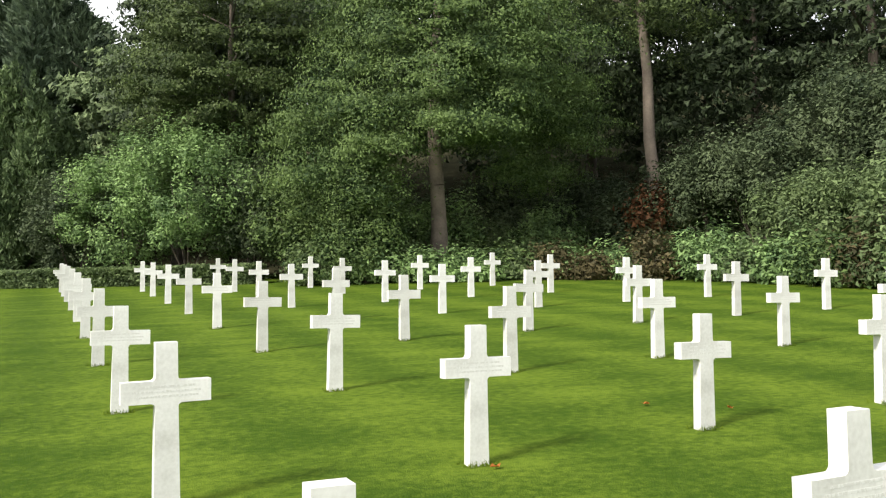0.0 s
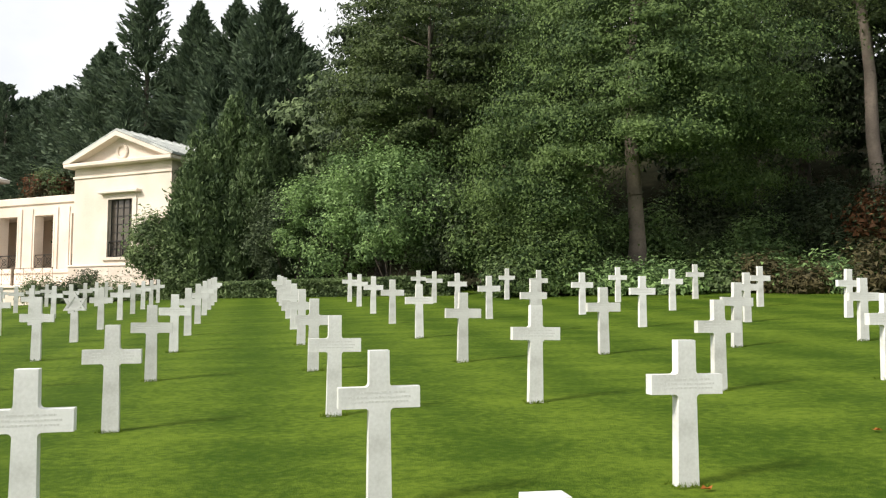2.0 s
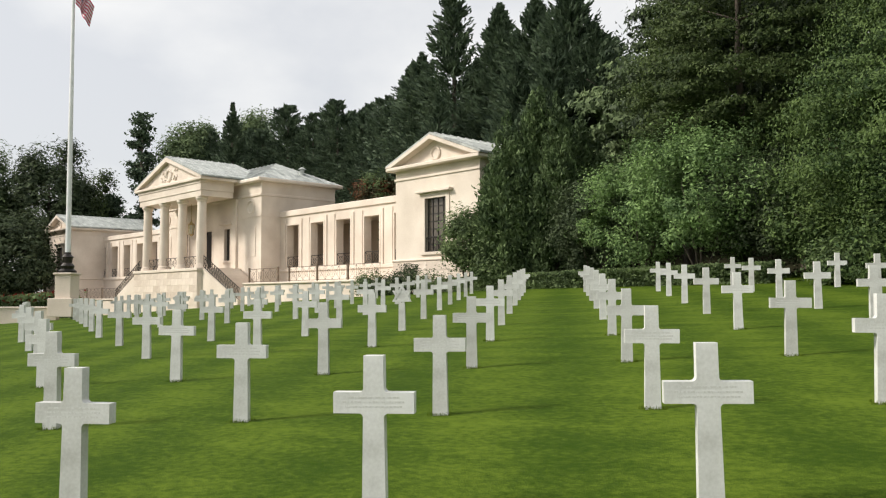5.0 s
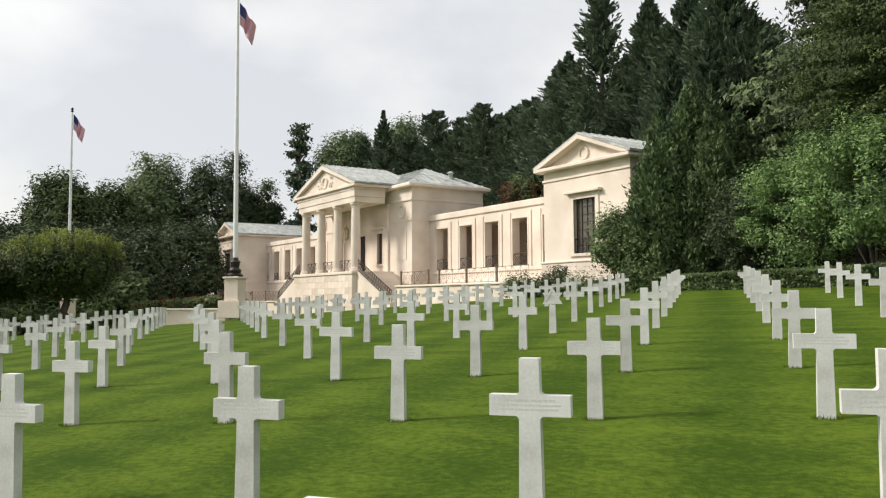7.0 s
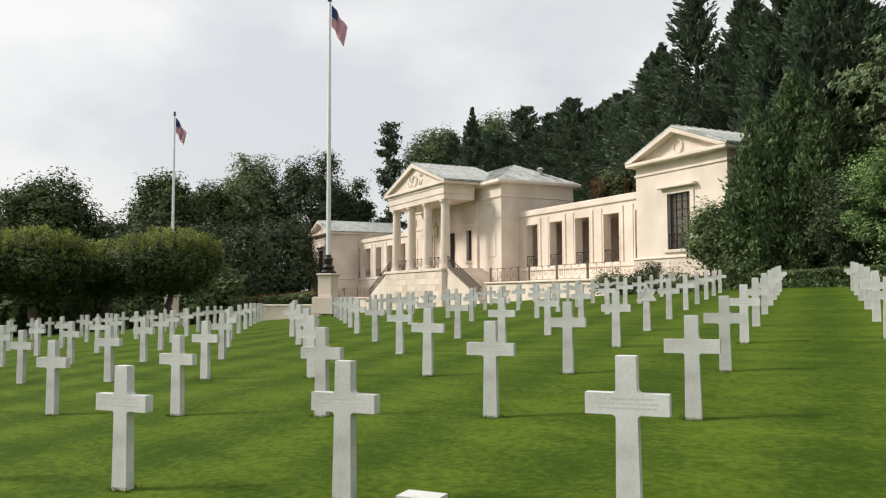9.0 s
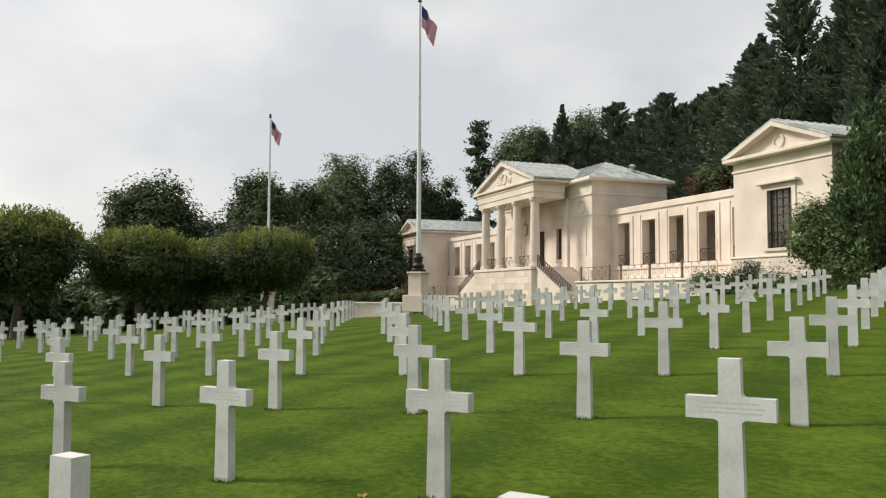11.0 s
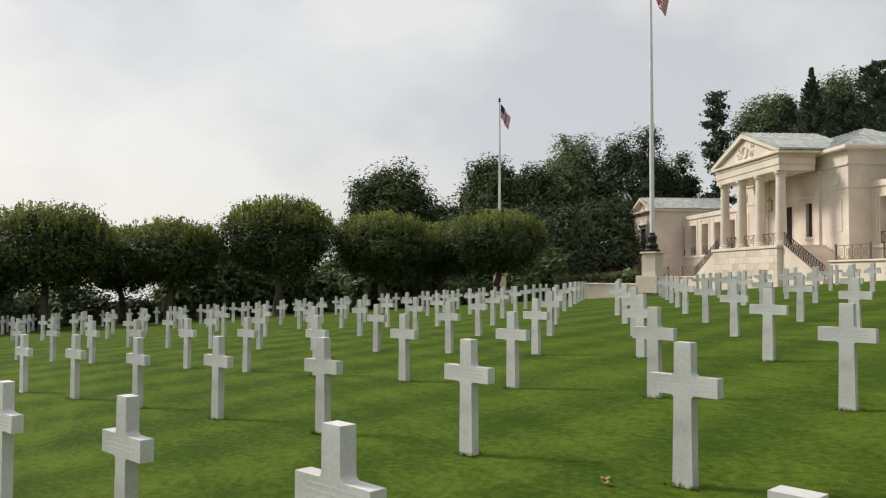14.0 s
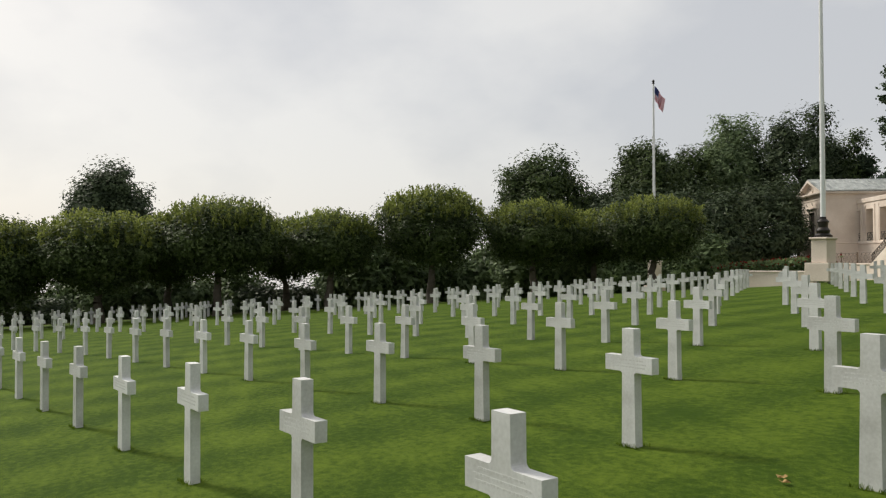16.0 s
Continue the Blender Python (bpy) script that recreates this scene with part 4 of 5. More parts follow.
def broadleaf(az, d, crown_z, radii, trunk_r, n_clump, per, leaf, material, seed, label, bark=None, clump_r=0.55, trunk_az=None, lower=-1.0, fill=0.5, lean=(0, 0), group="", category="tree", extra=(), base_z=None, xy=None):
    """A tree: tapered trunk with limbs, crown of clumped leaves. crown_z is above eye level."""
    bx, by = bearing(az, d) if xy is None else xy
    tx, ty = (bx, by) if trunk_az is None else bearing(trunk_az, d)
    gz = ground_z(tx, ty) if base_z is None else base_z
    cz = EYE_Z + crown_z
    tree = empty("tree", pose(tx, ty, gz), label, category, group)
    bm = bmesh.new()
    add_limbs(bm, (0, 0, 0), cz - gz + radii[2] * (0.1 if group == "row of clipped trees" else 0.5), trunk_r, radii[0] * (0.6 if group == "row of clipped trees" else 1), 9, seed, lean)
    part("trunk", bm, bark or BARK, tree, smooth=True)
    clipped = group == "row of clipped trees"
    pts = [clumps(n_clump, per, (bx - tx + lean[0] * 0.6, by - ty + lean[1] * 0.6, cz - gz), radii, clump_r, fill, 2.0 if clipped else (1.3 if d > 80 else 0.6), lower)]
    for ox, oy, oz, f1 in extra:
        pts.append(clumps(int(n_clump * f1), per, (bx - tx + ox, by - ty + oy, cz - gz + oz), [q * f1 ** 0.5 for q in radii], clump_r, fill, 0.6))
    if clipped:                                        # upright young shoots on top, their pale colour carries the sunlit rim
        m = 420
        a, q = RNG.uniform(0, 2 * np.pi, m), np.sqrt(RNG.uniform(0, 0.95, m))
        base = np.stack([np.cos(a) * q * radii[0], np.sin(a) * q * radii[1], radii[2] * np.sqrt(1 - q * q) * 0.86], 1) + np.array([bx - tx, by - ty, cz - gz])
        f1 = RNG.uniform(0, 1, (m, 18))
        sh = base[:, None, :] + np.stack([0.06 * RNG.normal(size=f1.shape), 0.06 * RNG.normal(size=f1.shape), f1 * RNG.uniform(0.3, 1.25, (m, 1))], 2)
        shoots = sh.reshape(-1, 3)
        leaf_mesh("young_growth", shoots, leaf * 1.25, LEAF_SHOOT_LIT, tree, slim=True, along=np.array([0.0, 0.0, 0.8]), label="upright young shoots, coloured paler for the sunlit rim")
    own = np.concatenate([q[1] for q in pts])
    pts = np.concatenate([q[0] for q in pts])
    if clipped:                                        # widest near the top
        mid = np.array([bx - tx, by - ty])
        pts[:, :2] = mid + (pts[:, :2] - mid) * (1 + 0.16 * (pts[:, 2] - cz + gz) / radii[2])[:, None]
    face = (pts - np.array([bx - tx, by - ty, cz - gz - radii[2] * 0.3])) / np.array(radii)
    face = face / (np.linalg.norm(face, axis=1)[:, None] + 0.01) * 0.4 + own * 0.75 + np.array([0, 0, 0.35])
    leaf_mesh("crown", pts, leaf * 1.3 if d > 38 else leaf, material, tree, slim=True, face=face)
    return tree


def shrub(az, d, z, radii, n_clump, per, leaf, material, label, group="shrubs at the wood's edge", clump_r=0.35, xy=None, name="shrub"):
    bx, by = bearing(az, d) if xy is None else xy
    gz = ground_z(bx, by)
    ob = empty(name, pose(bx, by, gz), label, "shrub", group)
    cz = EYE_Z + z - gz if z is not None else radii[2] * 0.8
    bm = bmesh.new()
    rnd = random.Random(int(abs(bx * 31 + by * 17)))
    for k in range(6):
        a = rnd.uniform(0, 6.28)
        add_bar(bm, (0, 0, -0.1), (math.cos(a) * radii[0] * 0.5, math.sin(a) * radii[1] * 0.5, cz), (0.05, 0.015), 5)
    part("woody_base", bm, BARK, ob)
    p, own = clumps(n_clump, per, (0, 0, cz), radii, clump_r, 0.45, 1.5)
    p[:, 2] = np.maximum(p[:, 2], RNG.uniform(0, 0.4, len(p)))
    face = (p - np.array([0, 0, cz - radii[2] * 0.5])) / np.array(radii)
    face = face / (np.linalg.norm(face, axis=1)[:, None] + 0.01) * 0.4 + own * 0.75 + np.array([0, 0, 0.35])
    leaf_mesh("foliage", p, leaf * 1.25, material, ob, slim=True, face=face)
    return ob


def conifer(az, d, top, radius, trunk_r, n, leaf, material, seed, label, shape=1.0, base=None, low=0.06, group="conifers on the hillside", droop=0.25, xy=None):
    """Layered branches on a straight trunk; top is above eye level."""
    bx, by = bearing(az, d) if xy is None else xy
    gz = ground_z(bx, by) if base is None else EYE_Z + base
    hgt = EYE_Z + top - gz
    tree = empty("conifer", pose(bx, by, gz), label, "tree", group)
    bm = bmesh.new()
    add_bar(bm, (0, 0, -0.3), (0, 0, hgt * 0.97), (trunk_r, 0.03), 8)
    part("trunk", bm, BARK, tree)
    nb = max(160, n // 36)
    f1 = low + (1 - low) * RNG.uniform(0, 1, nb) ** 1.1
    a = RNG.uniform(0, 2 * np.pi, nb)
    ln = radius * ((1 - f1) ** shape) * RNG.uniform(0.5, 1.15, nb) + 0.08
    k = RNG.integers(0, nb, n)
    q = RNG.uniform(0.08, 1.0, n) ** 0.75
    side = RNG.normal(size=n) * ln[k] * (0.03 + 0.22 * q * (1.06 - q))
    x = np.cos(a[k]) * ln[k] * q - np.sin(a[k]) * side
    y = np.sin(a[k]) * ln[k] * q + np.cos(a[k]) * side
    z = hgt * f1[k] - droop * ln[k] * q ** 2 + 0.18 * ln[k] * q ** 4 + RNG.normal(size=n) * (0.05 * ln[k] + 0.05)
    p = np.stack([x, y, np.minimum(z, hgt)], 1)
    run = np.stack([np.cos(a[k]), np.sin(a[k]), 0.25 - 0.8 * droop * q + 0.9 * f1[k] ** 3], 1)
    leaf_mesh("needles", p, leaf * 1.25, material, tree, 2.6, 0.0, along=run, slim=True)
    return tree


# leaves inside the wood: its deep shadow is put into their colour
LEAF_SHADED = leaf_material("leaf_shaded", (0.026, 0.040, 0.022), (0.070, 0.098, 0.048), 0.2)
# young shoots, brightened in colour to give the crowns a sunlit top rim
LEAF_SHOOT_LIT = leaf_material("leaf_shoot_lit", (0.107, 0.136, 0.032), (0.285, 0.328, 0.085), 0.5)
LEAF_OLIVE = leaf_material("leaf_olive", (0.028, 0.047, 0.018), (0.104, 0.144, 0.049), 0.25)
# the wood's edge behind the lawn
broadleaf(-10.0, 29.5, 9.3, (5.2, 5.0, 6.2), 0.34, 560, 300, 0.082, LEAF_BRIGHT, 1, "large sunlit beech with a pale straight trunk and drooping lower boughs", PALE_BARK, 0.66, -9.0, lower=-0.7,
          extra=((3.8, 0.5, -3.2, 0.16), (-4.2, -0.8, -4.2, 0.2), (-3.4, -1.0, -6.0, 0.08), (0.2, -3.2, -2.6, 0.12)))
broadleaf(-25.2, 33, 15.5, (4.5, 4.5, 6.5), 0.30, 210, 210, 0.11, LEAF_OLIVE, 2, "tall slim tree with a bare reddish trunk", PALE_BARK, 0.55, -24.3, lean=(-0.6, 0.3))
broadleaf(12.6, 50, 8.5, (3.6, 3.6, 6.0), 0.3, 260, 60, 0.22, LEAF_PALE, 33, "light green broadleaf tree among the conifers", BARK, 0.7)
broadleaf(5.6, 37, 11.0, (4.4, 4.4, 5.6), 0.28, 330, 220, 0.11, LEAF_OLIVE, 3, "tall broadleaf tree with yellowing outer leaves at the wood's edge", BARK, 0.55,
          extra=((-2.2, -0.5, -2.5, 0.25),))
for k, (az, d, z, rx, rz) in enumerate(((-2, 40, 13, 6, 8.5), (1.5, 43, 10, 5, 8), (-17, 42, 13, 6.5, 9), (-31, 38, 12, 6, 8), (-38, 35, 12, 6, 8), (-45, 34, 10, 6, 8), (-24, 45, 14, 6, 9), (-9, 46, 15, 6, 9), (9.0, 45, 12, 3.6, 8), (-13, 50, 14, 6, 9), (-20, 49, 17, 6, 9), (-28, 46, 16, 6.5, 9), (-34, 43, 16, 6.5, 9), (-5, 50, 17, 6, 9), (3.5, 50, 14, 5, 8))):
    broadleaf(az, d, z, (rx, rx, rz), 0.3, 190, 88, 0.20, LEAF_SHADED, 20 + k, "tall broadleaf tree deep in the wood, leaves coloured dark for shade", BARK, 0.75, group="trees of the wood", fill=0.3)
for k, (az, d, z, rx, rz, mat, n) in enumerate((
        (12.3, 36.5, 3.6, 3.0, 2.6, LEAF_MID, 130), (8.2, 34.5, 4.4, 3.5, 2.8, LEAF_MID, 170), (4.0, 34.5, 3.4, 2.8, 2.4, LEAF_DARK, 120), (15.3, 38.5, 3.2, 2.4, 2.3, LEAF_DARK, 90),
        (0.4, 31.5, 2.9, 2.1, 1.9, LEAF_BRIGHT, 120), (-3.6, 28.2, 1.9, 1.5, 1.3, LEAF_BRIGHT, 80), (-31.5, 30, 4.0, 2.9, 1.8, LEAF_DARK, 130),
        (-37, 29, 5.2, 2.8, 2.3, LEAF_DARK, 120), (-28, 31, 3.6, 2.2, 1.9, LEAF_DARK, 90), (-42, 28, 4.5, 3.0, 2.5, LEAF_DARK, 110), (-34.5, 27, 2.3, 2.0, 1.2, LEAF_HEDGE, 80), (-39, 25, 2.2, 2.2, 1.3, LEAF_HEDGE, 90))):
    shrub(az, d, z, (rx, rx, rz), int(n * 1.1), 150, 0.086, mat, "dense leafy shrub at the edge of the wood", clump_r=0.30)
rnd = random.Random(8)
for k in range(34):
    f1 = k / 33
    az = 0.0 - 44 * f1
    d = 27.8 - 2.0 * f1 - (3.0 * max(0, f1 - 0.55) / 0.45) + rnd.uniform(-0.5, 0.8)
    mat = rnd.choice((LEAF_MID, LEAF_BRIGHT, LEAF_BROWN, LEAF_HEDGE, LEAF_MID))
    s = rnd.uniform(0.55, 1.0) if az > -5.5 or az < -23 else rnd.uniform(0.32, 0.55)
    shrub(az, d, None, (s * 1.2, s, s * rnd.uniform(0.7, 1.2)), 52, 50, 0.095, mat, "low ragged undergrowth bush along the lawn edge", "undergrowth bushes", 0.28)
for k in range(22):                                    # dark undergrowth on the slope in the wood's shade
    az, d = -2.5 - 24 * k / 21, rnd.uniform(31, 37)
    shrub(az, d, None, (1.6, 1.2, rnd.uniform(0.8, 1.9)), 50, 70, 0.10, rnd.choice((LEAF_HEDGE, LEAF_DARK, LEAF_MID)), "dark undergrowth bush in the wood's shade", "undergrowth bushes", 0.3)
# dark masses added over the sunlit slope to stand for the wood's shade
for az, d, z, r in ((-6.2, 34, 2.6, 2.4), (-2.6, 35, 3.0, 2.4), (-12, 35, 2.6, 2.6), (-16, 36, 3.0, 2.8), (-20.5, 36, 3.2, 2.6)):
    shrub(az, d, z, (r, r * 0.8, r * 0.8), 70, 130, 0.1, LEAF_SHADED, "added shrub in the depth of the wood, coloured dark for shade", clump_r=0.4)
shrub(-24.0, 31.5, 3.1, (0.9, 0.7, 0.8), 30, 40, 0.12, LEAF_RUST, "rust-red bush at the foot of a tree", "undergrowth bushes")

LEAF_YEW = leaf_material("leaf_yew", (0.043, 0.071, 0.033), (0.151, 0.214, 0.092), 0.2)
def yew(az, d, top, width, n_plume, seed):
    """A broad evergreen of many upright feathery plumes that fan out from one stem; top is above eye level."""
    bx, by = bearing(az, d)
    gz = ground_z(bx, by)
    hgt = EYE_Z + top - gz
    tree = empty("yew", pose(bx, by, gz), "broad dark green yew of upright feathery plumes beside the pavilion", "tree", "yews")
    rnd = random.Random(seed)
    bm = bmesh.new()
    add_bar(bm, (0, 0, -0.3), (0, 0, hgt * 0.8), (0.28, 0.05), 8)
    pts, runs = [], []
    for k in range(n_plume):
        a = rnd.uniform(0, 2 * math.pi)
        f1 = rnd.random() ** 0.5
        crest = hgt * (1 - 0.42 * f1 ** 2.2) * rnd.uniform(0.55, 1.0) if k % 3 else hgt * rnd.uniform(0.2, 0.55) * (1.1 - 0.3 * f1)
        swell = math.sin(math.pi * min(1.0, 0.25 + 0.75 * crest / hgt)) ** 0.35
        tip = Vector((math.cos(a) * width * f1 * swell, math.sin(a) * width * f1 * swell, crest))
        ln = rnd.uniform(2.2, 3.8)
        root = tip * 0.86 - Vector((0, 0, ln * 0.8))
        root.z = max(root.z, 0.2)
        m = 430
        q = RNG.uniform(0, 1, m) ** 0.8
        girth = 0.56 * np.sin(np.pi * np.clip(q, 0.04, 1.0)) ** 0.7 * (1.06 - 0.6 * q) + 0.03
        off = RNG.normal(size=(m, 3)) * girth[:, None] * np.array([0.62, 0.62, 0.5])
        p = np.array(root) + (np.array(tip) - np.array(root)) * q[:, None] + off
        p[:, 2] = np.maximum(p[:, 2], 0.1)
        pts.append(p)
        runs.append(off * 1.1 + np.array([0, 0, 0.7]))
        if k % 6 == 0:
            add_bar(bm, (0, 0, max(0.1, root.z - 1.5)), root, (0.07, 0.03), 5)
    part("trunk", bm, BARK, tree)
    leaf_mesh("needles", np.concatenate(pts), 0.16, LEAF_YEW, tree, 2.2, along=np.concatenate(runs), slim=True)
    return tree


# unseen trees, added on the right to cut skylight on the headstones' sides
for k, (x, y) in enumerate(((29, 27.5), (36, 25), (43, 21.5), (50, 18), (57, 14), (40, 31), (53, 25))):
    broadleaf(0, 39, 11.0, (5.5, 5.5, 8.5), 0.3, 110, 70, 0.26, LEAF_SHADED, 120 + k, "tall broadleaf tree deep in the wood, leaves coloured dark for shade", BARK, 0.8, group="trees of the wood", fill=0.3, xy=(x, y))

# yews and conifers beside and behind the memorial
yew(21.4, 41.5, 9.6, 1.8, 120, 1)
yew(18.6, 41.8, 11.8, 2.1, 150, 2)
yew(16.4, 43.5, 10.2, 2.2, 130, 3)
shrub(24.3, 42.0, 2.9, (1.3, 1.2, 1.6), 110, 90, 0.11, LEAF_HEDGE, "rounded evergreen bush at the pavilion's corner", "shrubs before the memorial")
shrub(22.3, 41, 1.9, (1.4, 1.1, 1.3), 80, 80, 0.11, LEAF_HEDGE, "rounded evergreen bush at the pavilion's corner", "shrubs before the memorial")
for k in range(16):                                    # dry brown growth on the bank behind the galleries
    shrub(27.5 + 0.42 * k, 70.0 + rnd.uniform(-1.2, 1.0), None, (1.5, 1.1, rnd.uniform(0.7, 1.5)), 36, 40, 0.16, (LEAF_BROWN, LEAF_RUST, LEAF_BROWN, LEAF_HEDGE)[k % 4], "dry brown bush on the bank behind the gallery", "bushes on the bank", 0.3)
HILL_CONIFERS = [(25.1, 62, 26.0, 3.6, 7000), (21.8, 60, 21.9, 4.0, 9000), (19.2, 58, 21.6, 4.4, 10000), (16.8, 55, 21.5, 4.6, 10000), (27.4, 66, 20.0, 4.2, 8000), (23.3, 66, 19.5, 4.4, 8000), (15.1, 54, 18.0, 4.4, 9000),
                 (20.5, 52, 15.5, 3.8, 8000), (18.0, 50, 16.0, 3.8, 8000), (26.2, 58, 14.5, 3.8, 8000)]
for k in range(26):                                    # the dark mass along the hill's crest
    f1 = k / 25
    HILL_CONIFERS.append((28.2 + 14.5 * f1, 80 + 26 * f1 + 5 * (k % 3), 21.0 - 0.9 * f1 + (1.9, -1.2, 0.4, -0.3, 1.0)[k % 5], 4.8, 6000))
HILL_CONIFERS += [(40.7, 96, 22.4, 3.6, 6000), (28.0, 82, 24.0, 4.8, 7000)]
for k, (az, d, top, r, n) in enumerate(HILL_CONIFERS):
    shape = 0.95 if k < 10 or k >= 36 else (0.5, 0.4, 0.6, 0.45)[k % 4]
    conifer(az, d, top, r * (1.35 if k < 10 or k >= 36 else 1.05), 0.3, int(n * 1.9), 0.185, LEAF_CONIFER, 40 + k, "tall dark conifer on the hillside behind the memorial", shape, droop=-0.25 if k < 10 or k >= 36 else 0.05)
for k, (az, d, z, rx, rz, mat) in enumerate(((43.4, 108, 17.0, 4.6, 6.0, LEAF_PALE), (39.2, 108, 19.5, 3.2, 5.0, LEAF_PALE), (52.2, 108, 11.5, 6.2, 8.5, LEAF_DARK), (49.8, 112, 8.5, 5, 8.0, LEAF_OLIVE), (56.3, 110, 12.0, 5.0, 7.5, LEAF_PALE),
                                             (59.3, 104, 7.5, 4.2, 7.5, LEAF_OLIVE), (61.8, 98, 8.5, 4.8, 6.8, LEAF_OLIVE), (54.5, 98, 4.0, 5.5, 6.0, LEAF_DARK), (69.2, 97, 8.0, 6.6, 5.8, LEAF_OLIVE), (98.6, 97, 6.2, 4.9, 5.2, LEAF_DARK), (65.5, 100, 4.5, 4.6, 5.0, LEAF_DARK), (57.3, 90, 2.6, 4.6, 5.0, LEAF_DARK), (63.5, 88, 3.0, 5.0, 5.0, LEAF_DARK), (60.2, 92, 3.4, 5.0, 6.0, LEAF_DARK))):
    broadleaf(az, d, z - 0.4, (rx * 0.88, rx * 0.88, rz * 0.9), 0.4, 230, 125, 0.25, mat, 60 + k, "large broadleaf tree beyond the cemetery", BARK, 0.72, group="trees beyond the cemetery", fill=0.4)


def scots_pine(az, d, top, seed):
    bx, by = bearing(az, d)
    gz = ground_z(bx, by)
    hgt = EYE_Z + top - gz
    tree = empty("pine", pose(bx, by, gz), "lone tall pine with tufted separate boughs", "tree")
    bm = bmesh.new()
    add_bar(bm, (0, 0, -0.3), (0, 0, hgt * 0.95), (0.4, 0.08), 8)
    rnd = random.Random(seed)
    pts = []
    for k in range(44):
        f1 = 0.33 + 0.64 * (k // 4) / 10 + rnd.uniform(-0.035, 0.035)
        a = rnd.uniform(0, 6.28)
        ln = 3.0 * (1.03 - f1) ** 0.65 * rnd.uniform(0.3, 1)
        p = Vector((math.cos(a) * ln, math.sin(a) * ln, hgt * f1 + 0.3))
        add_bar(bm, (0, 0, hgt * f1 - 0.4), p, (0.1, 0.03), 5)
        pts.append(np.array(p) + RNG.normal(size=(150, 3)) * np.array([0.5, 0.5, 0.2]))
    part("trunk", bm, BARK, tree)
    leaf_mesh("needles", np.concatenate(pts), 0.26, LEAF_CONIFER, tree)


scots_pine(46.6, 106, 22.2, 3)
scots_pine(48.4, 110, 12.5, 4)

# crown body, its backlit shade partly put into the leaf colour
LEAF_POLLARD = leaf_material("leaf_pollard", (0.024, 0.038, 0.014), (0.102, 0.140, 0.047), 0.18)
# row of clipped trees across the far side of the lawn
for k, (az, d, top, bot, r) in enumerate(((61.6, 62, 4.75, 0.20, 3.8), (65.6, 66, 3.95, 0.20, 3.4), (69.8, 60, 4.45, -0.10, 3.8), (77.1, 58, 5.35, -0.30, 4.0), (84.2, 57, 3.45, -0.50, 3.4), (87.3, 63, 3.15, -1.00, 3.2), (91.8, 55, 4.15, -1.00, 4.1), (95.0, 62, 3.35, -1.40, 3.3), (99.3, 55, 3.15, -1.70, 4.0), (105.2, 56, 2.65, -2.70, 3.2), (111, 56, 2.65, -2.90, 3.4), (117, 57, 2.35, -3.00, 3.4))):
    broadleaf(az, d, (top + bot) / 2 - 0.15, (r, r, (top - bot) / 2 - 0.3), 0.33, 640, 62, 0.125, LEAF_POLLARD, 80 + k, "clipped lime tree with a broad flattened crown and short dark trunk", BARK, 0.44, group="row of clipped trees", fill=0.5)
# hedge bushes behind; the LEAF_PALE ones have haze put into their colour
for k in range(30):
    az = 58 + 62 * k / 29
    if 85.5 < az < 89.5 or 101.5 < az < 106:
        continue
    shrub(az, (69 if az > 64.5 else 81) + rnd.uniform(-2, 3), None, (2.4, 1.8, rnd.uniform(2.2, 3.1) if az < 85 else rnd.uniform(1.5, 2.2)), 60, 80, 0.32, LEAF_HEDGE if az < 66 else rnd.choice((LEAF_PALE, LEAF_HEDGE, LEAF_HEDGE)), "grey-green hedge bush behind the clipped trees", "hedge bushes", 0.5)

for az in (86.0, 87.2, 88.4, 89.4, 102.0, 103.5, 105.0):
    shrub(az, 66, None, (1.5, 1.2, 0.9 + 0.2 * (az % 1)), 40, 60, 0.2, LEAF_DARK, "low dark bush at the far edge of the lawn", "hedge bushes", 0.35)


def clipped_hedge(pts, width, height, label):
    """A low clipped hedge along a line on the ground."""
    P = []
    for (ax, ay), (bx, by) in zip(pts, pts[1:]):
        ln = math.hypot(bx - ax, by - ay)
        n = int(ln * 1500)
        f1 = RNG.uniform(0, 1, n)
        w = RNG.uniform(-0.5, 0.5, n) * width
        h = np.where(RNG.uniform(0, 1, n) < 0.45, 1.0 + RNG.normal(0, 0.05, n), RNG.uniform(0, 1, n)) * height
        nx, ny = -(by - ay) / ln, (bx - ax) / ln
        x, y = ax + (bx - ax) * f1 + nx * w, ay + (by - ay) * f1 + ny * w
        P.append(np.stack([x, y, [ground_z(a, b) for a, b in zip(x, y)] + h], 1))
    hedge = empty("hedge", pose(0, 0, 0), label, "hedge")
    leaf_mesh("foliage", np.concatenate(P), 0.085, LEAF_HEDGE, hedge)


clipped_hedge([(-18.5, 39.0), (-14.8, 37.2), (-8, 33.2), (-2.0, 30.2)], 1.3, 0.66, "low clipped green hedge along the edge of the lawn")
clipped_hedge([(-24.6, 40.8), (-22, 40.2)], 1.0, 0.7, "low clipped green hedge before the terrace")

for k, (x, y) in enumerate(((-23.5, 40.6), (-24.7, 40.9), (-21.5, 39.6), (-19.8, 39.0))):
    shrub(0, 0, None, (1.0, 0.8, 0.6 + 0.15 * (k % 3)), 45, 60, 0.09, LEAF_HEDGE if k % 2 else LEAF_DARK, "low rounded evergreen bush before the terrace", "shrubs before the memorial", 0.25, xy=(x, y))


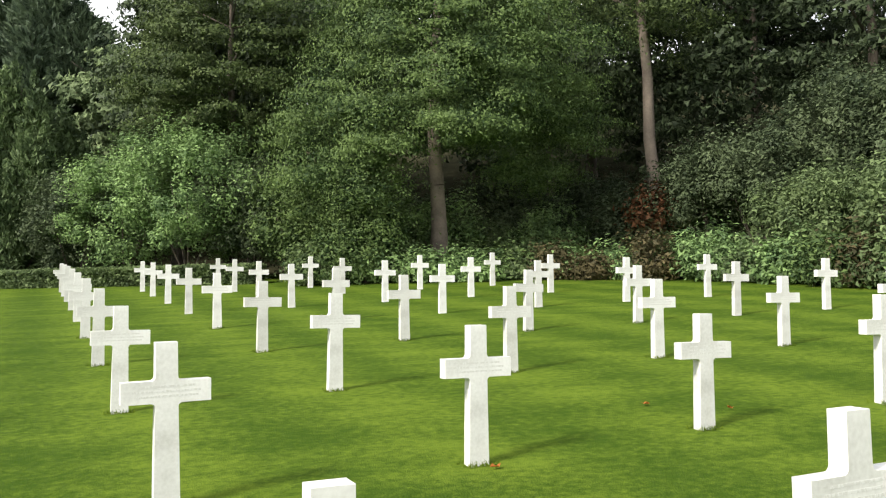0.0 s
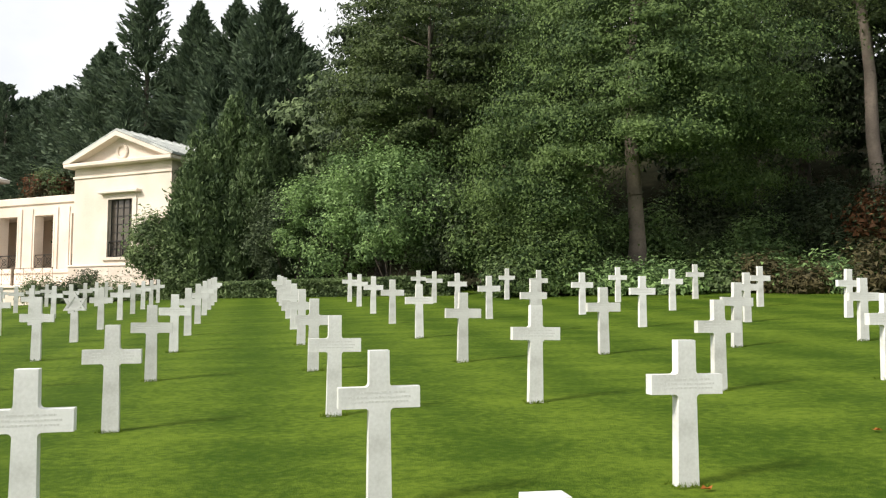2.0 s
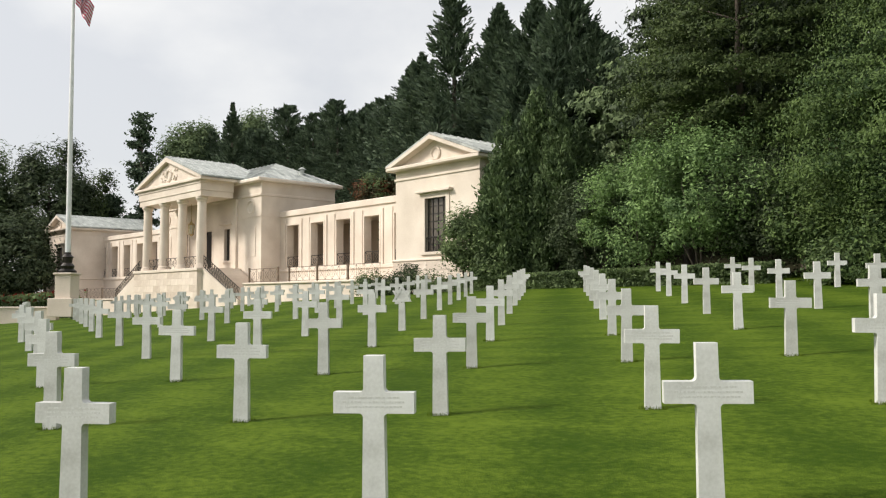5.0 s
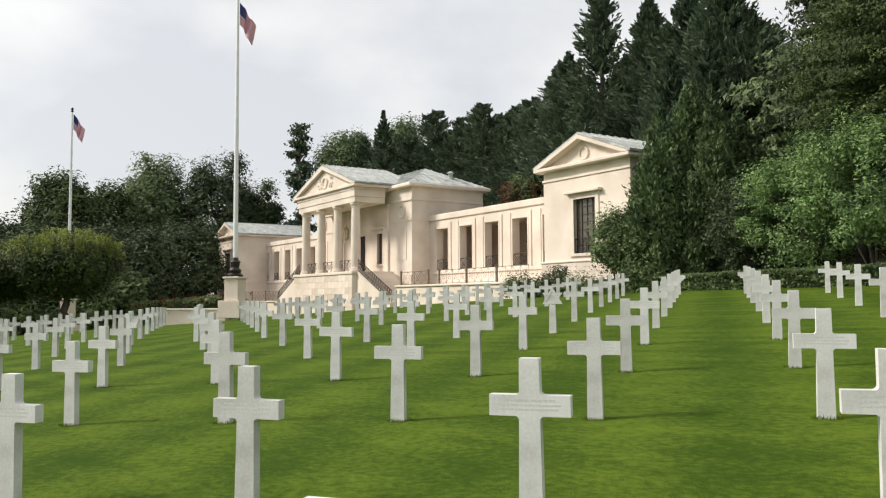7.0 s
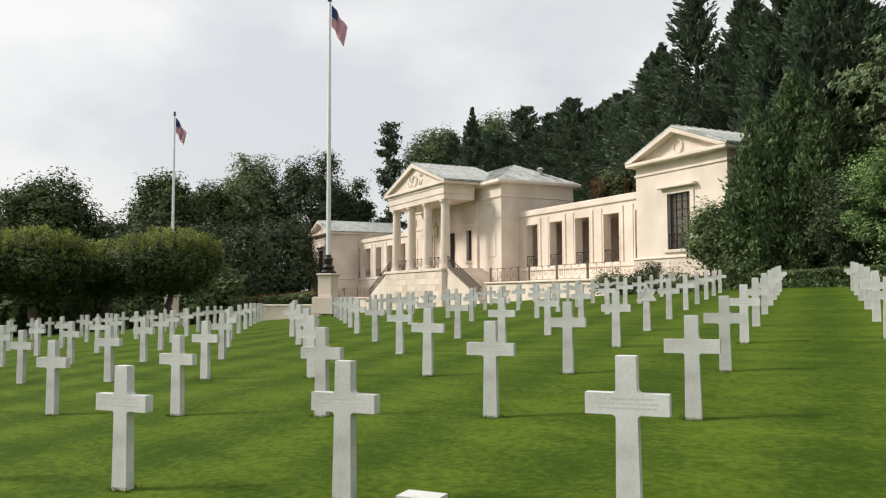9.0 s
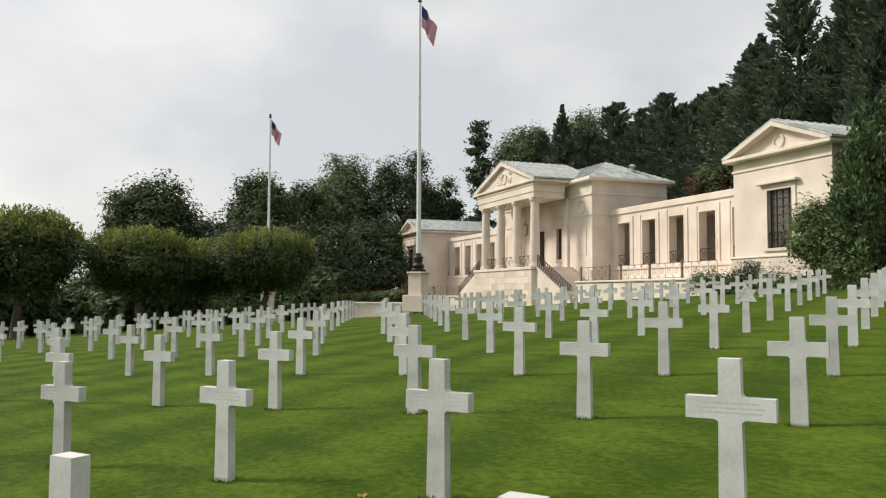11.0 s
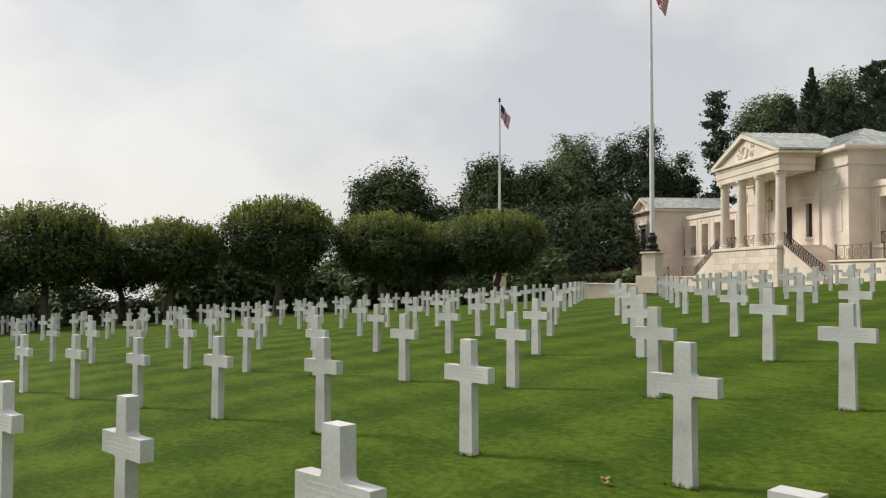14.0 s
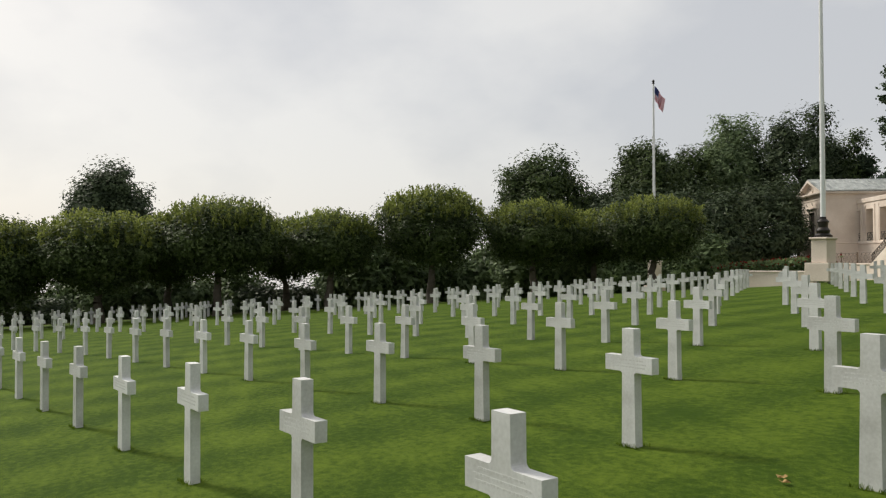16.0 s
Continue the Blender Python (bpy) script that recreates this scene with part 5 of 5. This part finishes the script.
# ---------------------------------------------------------------- masonry blocks of the podium and pavilion bases
def stone_courses(owner, x0, x1, y, z0, z1, course, length, name="stone_block"):
    """Dressed blocks with open joints, proud of the wall behind them."""
    rows = max(1, round((z1 - z0) / course))
    hgt = (z1 - z0) / rows
    shared = {}
    for r1 in range(rows):
        n = max(1, round((x1 - x0) / length))
        cuts = [x0 + (x1 - x0) * (k + (0.5 if r1 % 2 else 0.0)) / n for k in range(n + 1)]
        cuts = [c for c in cuts if x0 <= c <= x1]
        if cuts[0] > x0 + 0.01:
            cuts = [x0] + cuts
        if cuts[-1] < x1 - 0.01:
            cuts.append(x1)
        for a, b in zip(cuts, cuts[1:]):
            key = round(b - a, 3)
            if key not in shared:
                bm = box(0.008, key - 0.008, -0.03, 0.0, 0.008, hgt - 0.008, bevel=0.006)
                ob = part(name, bm, LIMESTONE_BLOCK, owner)
                shared[key] = ob.data
            else:
                ob = new(name, shared[key])
                ob.parent = owner
            ob.location = (a, y, z0 + r1 * hgt)


chapel = next(o for o in scene.collection.objects if o.name == "memorial_chapel")
stone_courses(chapel, -5.83, 5.83, -1.904, -0.6, 2.04, 0.5, 1.25)
for w in [o for o in scene.collection.objects if o.name.split(".")[0] == "memorial_wing"]:
    stone_courses(w, -3.58, 3.58, -0.124, -0.1, 2.0, 0.52, 1.3)


# ---------------------------------------------------------------- low wall, flower bed and pots by the flagpoles
def flower_bed(pts, width, label):
    leaf_p, petal_p = [], []
    for (ax, ay), (bx, by) in zip(pts, pts[1:]):
        n = int(math.hypot(bx - ax, by - ay) * 420)
        f1, w = RNG.uniform(0, 1, n), RNG.uniform(-0.5, 0.5, (n, 2)) * width
        x, y = ax + (bx - ax) * f1 + w[:, 0], ay + (by - ay) * f1 + w[:, 1]
        g = np.array([ground_z(p, q) for p, q in zip(x, y)])
        leaf_p.append(np.stack([x, y, g + RNG.uniform(0.05, 1.7, n)], 1))
        petal_p.append(np.stack([x, y, g + RNG.uniform(1.2, 1.8, n)], 1)[: n // 8])
    bed = empty("flower_bed", pose(0, 0, 0), label, "flower bed")
    leaf_mesh("leafy_growth", np.concatenate(leaf_p), 0.2, LEAF_HEDGE, bed)
    leaf_mesh("red_blossom", np.concatenate(petal_p), 0.16, PETAL_RED, bed, 1.1, label="red blossom")


flower_bed([(-44.5, 36.4), (-52, 34.0)], 1.7, "bed of tall red flowers and green leaves behind the low wall")


def low_wall(a, b, height, label):
    dx, dy = b[0] - a[0], b[1] - a[1]
    ln = math.hypot(dx, dy)
    z = min(ground_z(*a), ground_z(*b))
    w = empty("low_wall", pose(a[0], a[1], z, 0, 0, math.degrees(math.atan2(dy, dx))), label, "wall")
    part("wall_body", box(0, ln, -0.2, 0.2, -0.8, height, bevel=0.01), LIMESTONE, w)
    part("coping", box(-0.05, ln + 0.05, -0.26, 0.26, height + 0.004, height + 0.1, bevel=0.02), LIMESTONE, w)


low_wall((-40.2, 27.6), (-36.7, 29.3), 0.85, "low cream limestone wall at the end of the lawn")


# ---------------------------------------------------------------- fallen leaves and short grass
def fallen_leaf(x, y, turn, size, material):
    bm = bmesh.new()
    n = 9
    rim = []
    for k in range(n):
        a = 2 * math.pi * k / n
        rr = size * (0.55 + 0.45 * (k % 2))
        rim.append(bm.verts.new((rr * math.cos(a), rr * math.sin(a) * 0.8, 0.012 * math.sin(3 * a) + 0.03)))
    c = bm.verts.new((0, 0, 0.018))
    for k in range(n):
        bm.faces.new((c, rim[k], rim[(k + 1) % n]))
    ob = part("fallen_leaf", bm, material)
    ob.matrix_world = pose(x, y, ground_z(x, y), 6, 4, turn)
    tagged(ob, "curled orange-brown fallen leaf lying on the grass", "leaf", "fallen leaves")


LEAF_ORANGE = leaf_material("leaf_orange", (0.30, 0.09, 0.02), (0.5, 0.2, 0.05), 0.2)
LEAF_TAN = leaf_material("leaf_tan", (0.38, 0.24, 0.09), (0.6, 0.42, 0.2), 0.2)
FALLEN = [(1.28, 5.48), (3.74, 6.82), (3.07, 7.15), (-5.07, 3.37), (-5.17, 3.43)]
for k, (x, y) in enumerate(FALLEN):
    fallen_leaf(x, y, 70 * k, 0.045 if k % 2 else 0.05, LEAF_TAN if k >= 3 else LEAF_ORANGE)


def short_grass(n):
    """Blades of the mown lawn where it lies nearest."""
    az = RNG.uniform(-46, 112, n) * np.pi / 180
    d = 1.3 + np.minimum(RNG.exponential(4.2, n), 22)
    x, y = -np.sin(az) * d, np.cos(az) * d
    z = -0.018 + 0.016553 * x + 0.075688 * y - 0.000234 * x * x + 0.000582 * x * y - 0.000148 * y * y
    h = RNG.uniform(0.004, 0.011, n)
    w = RNG.uniform(0.0016, 0.0038, n) * (0.7 + d * 0.16)
    t = RNG.uniform(0, 2 * np.pi, n)
    lean = RNG.normal(0, 2.0, (n, 2)) * h[:, None]
    base = np.stack([x, y, z - 0.004], 1)
    side = np.stack([np.cos(t) * w, np.sin(t) * w, 0 * w], 1)
    tip = base + np.stack([lean[:, 0], lean[:, 1], h], 1)
    co = np.stack([base - side, base + side, tip], 1).reshape(-1, 3)
    me = bpy.data.meshes.new("grass")
    me.vertices.add(3 * n)
    me.vertices.foreach_set("co", co.ravel())
    me.loops.add(3 * n)
    me.loops.foreach_set("vertex_index", np.arange(3 * n))
    me.polygons.add(n)
    me.polygons.foreach_set("loop_start", np.arange(0, 3 * n, 3))
    me.update(calc_edges=True)
    me.materials.append(BLADE)
    tagged(new("grass", me), "short mown green grass blades", "grass", kind="stuff")


short_grass(280000)


def base_tufts(spots):
    """Longer blades left by the mower round the feet of the nearest headstones."""
    pts = []
    for d, i, j, x, y, a in spots[:70]:
        n = 90
        u, v = RNG.uniform(-0.14, 0.14, n), np.where(RNG.uniform(0, 1, n) < 0.7, -1, 1) * RNG.uniform(0.05, 0.085, n)
        ca, sa = math.cos(radians(a)), math.sin(radians(a))
        pts.append(np.stack([x + u * ca - v * sa, y + u * sa + v * ca, ground_z(x, y) + 0 * u], 1))
    base = np.concatenate(pts)
    n = len(base)
    h, t = RNG.uniform(0.015, 0.05, n), RNG.uniform(0, 2 * np.pi, n)
    side = np.stack([np.cos(t), np.sin(t), 0 * t], 1) * RNG.uniform(0.003, 0.006, n)[:, None]
    tip = base + np.concatenate([RNG.normal(0, 0.45, (n, 2)) * h[:, None], h[:, None]], 1)
    co = np.stack([base - side, base + side, tip], 1).reshape(-1, 3)
    me = bpy.data.meshes.new("grass_tuft")
    me.from_pydata(co.tolist(), [], np.arange(3 * n).reshape(-1, 3).tolist())
    me.materials.append(BLADE)
    tagged(new("grass_tuft", me), "longer uncut grass blades at the feet of the headstones", "grass", kind="stuff")


base_tufts(SPOTS)
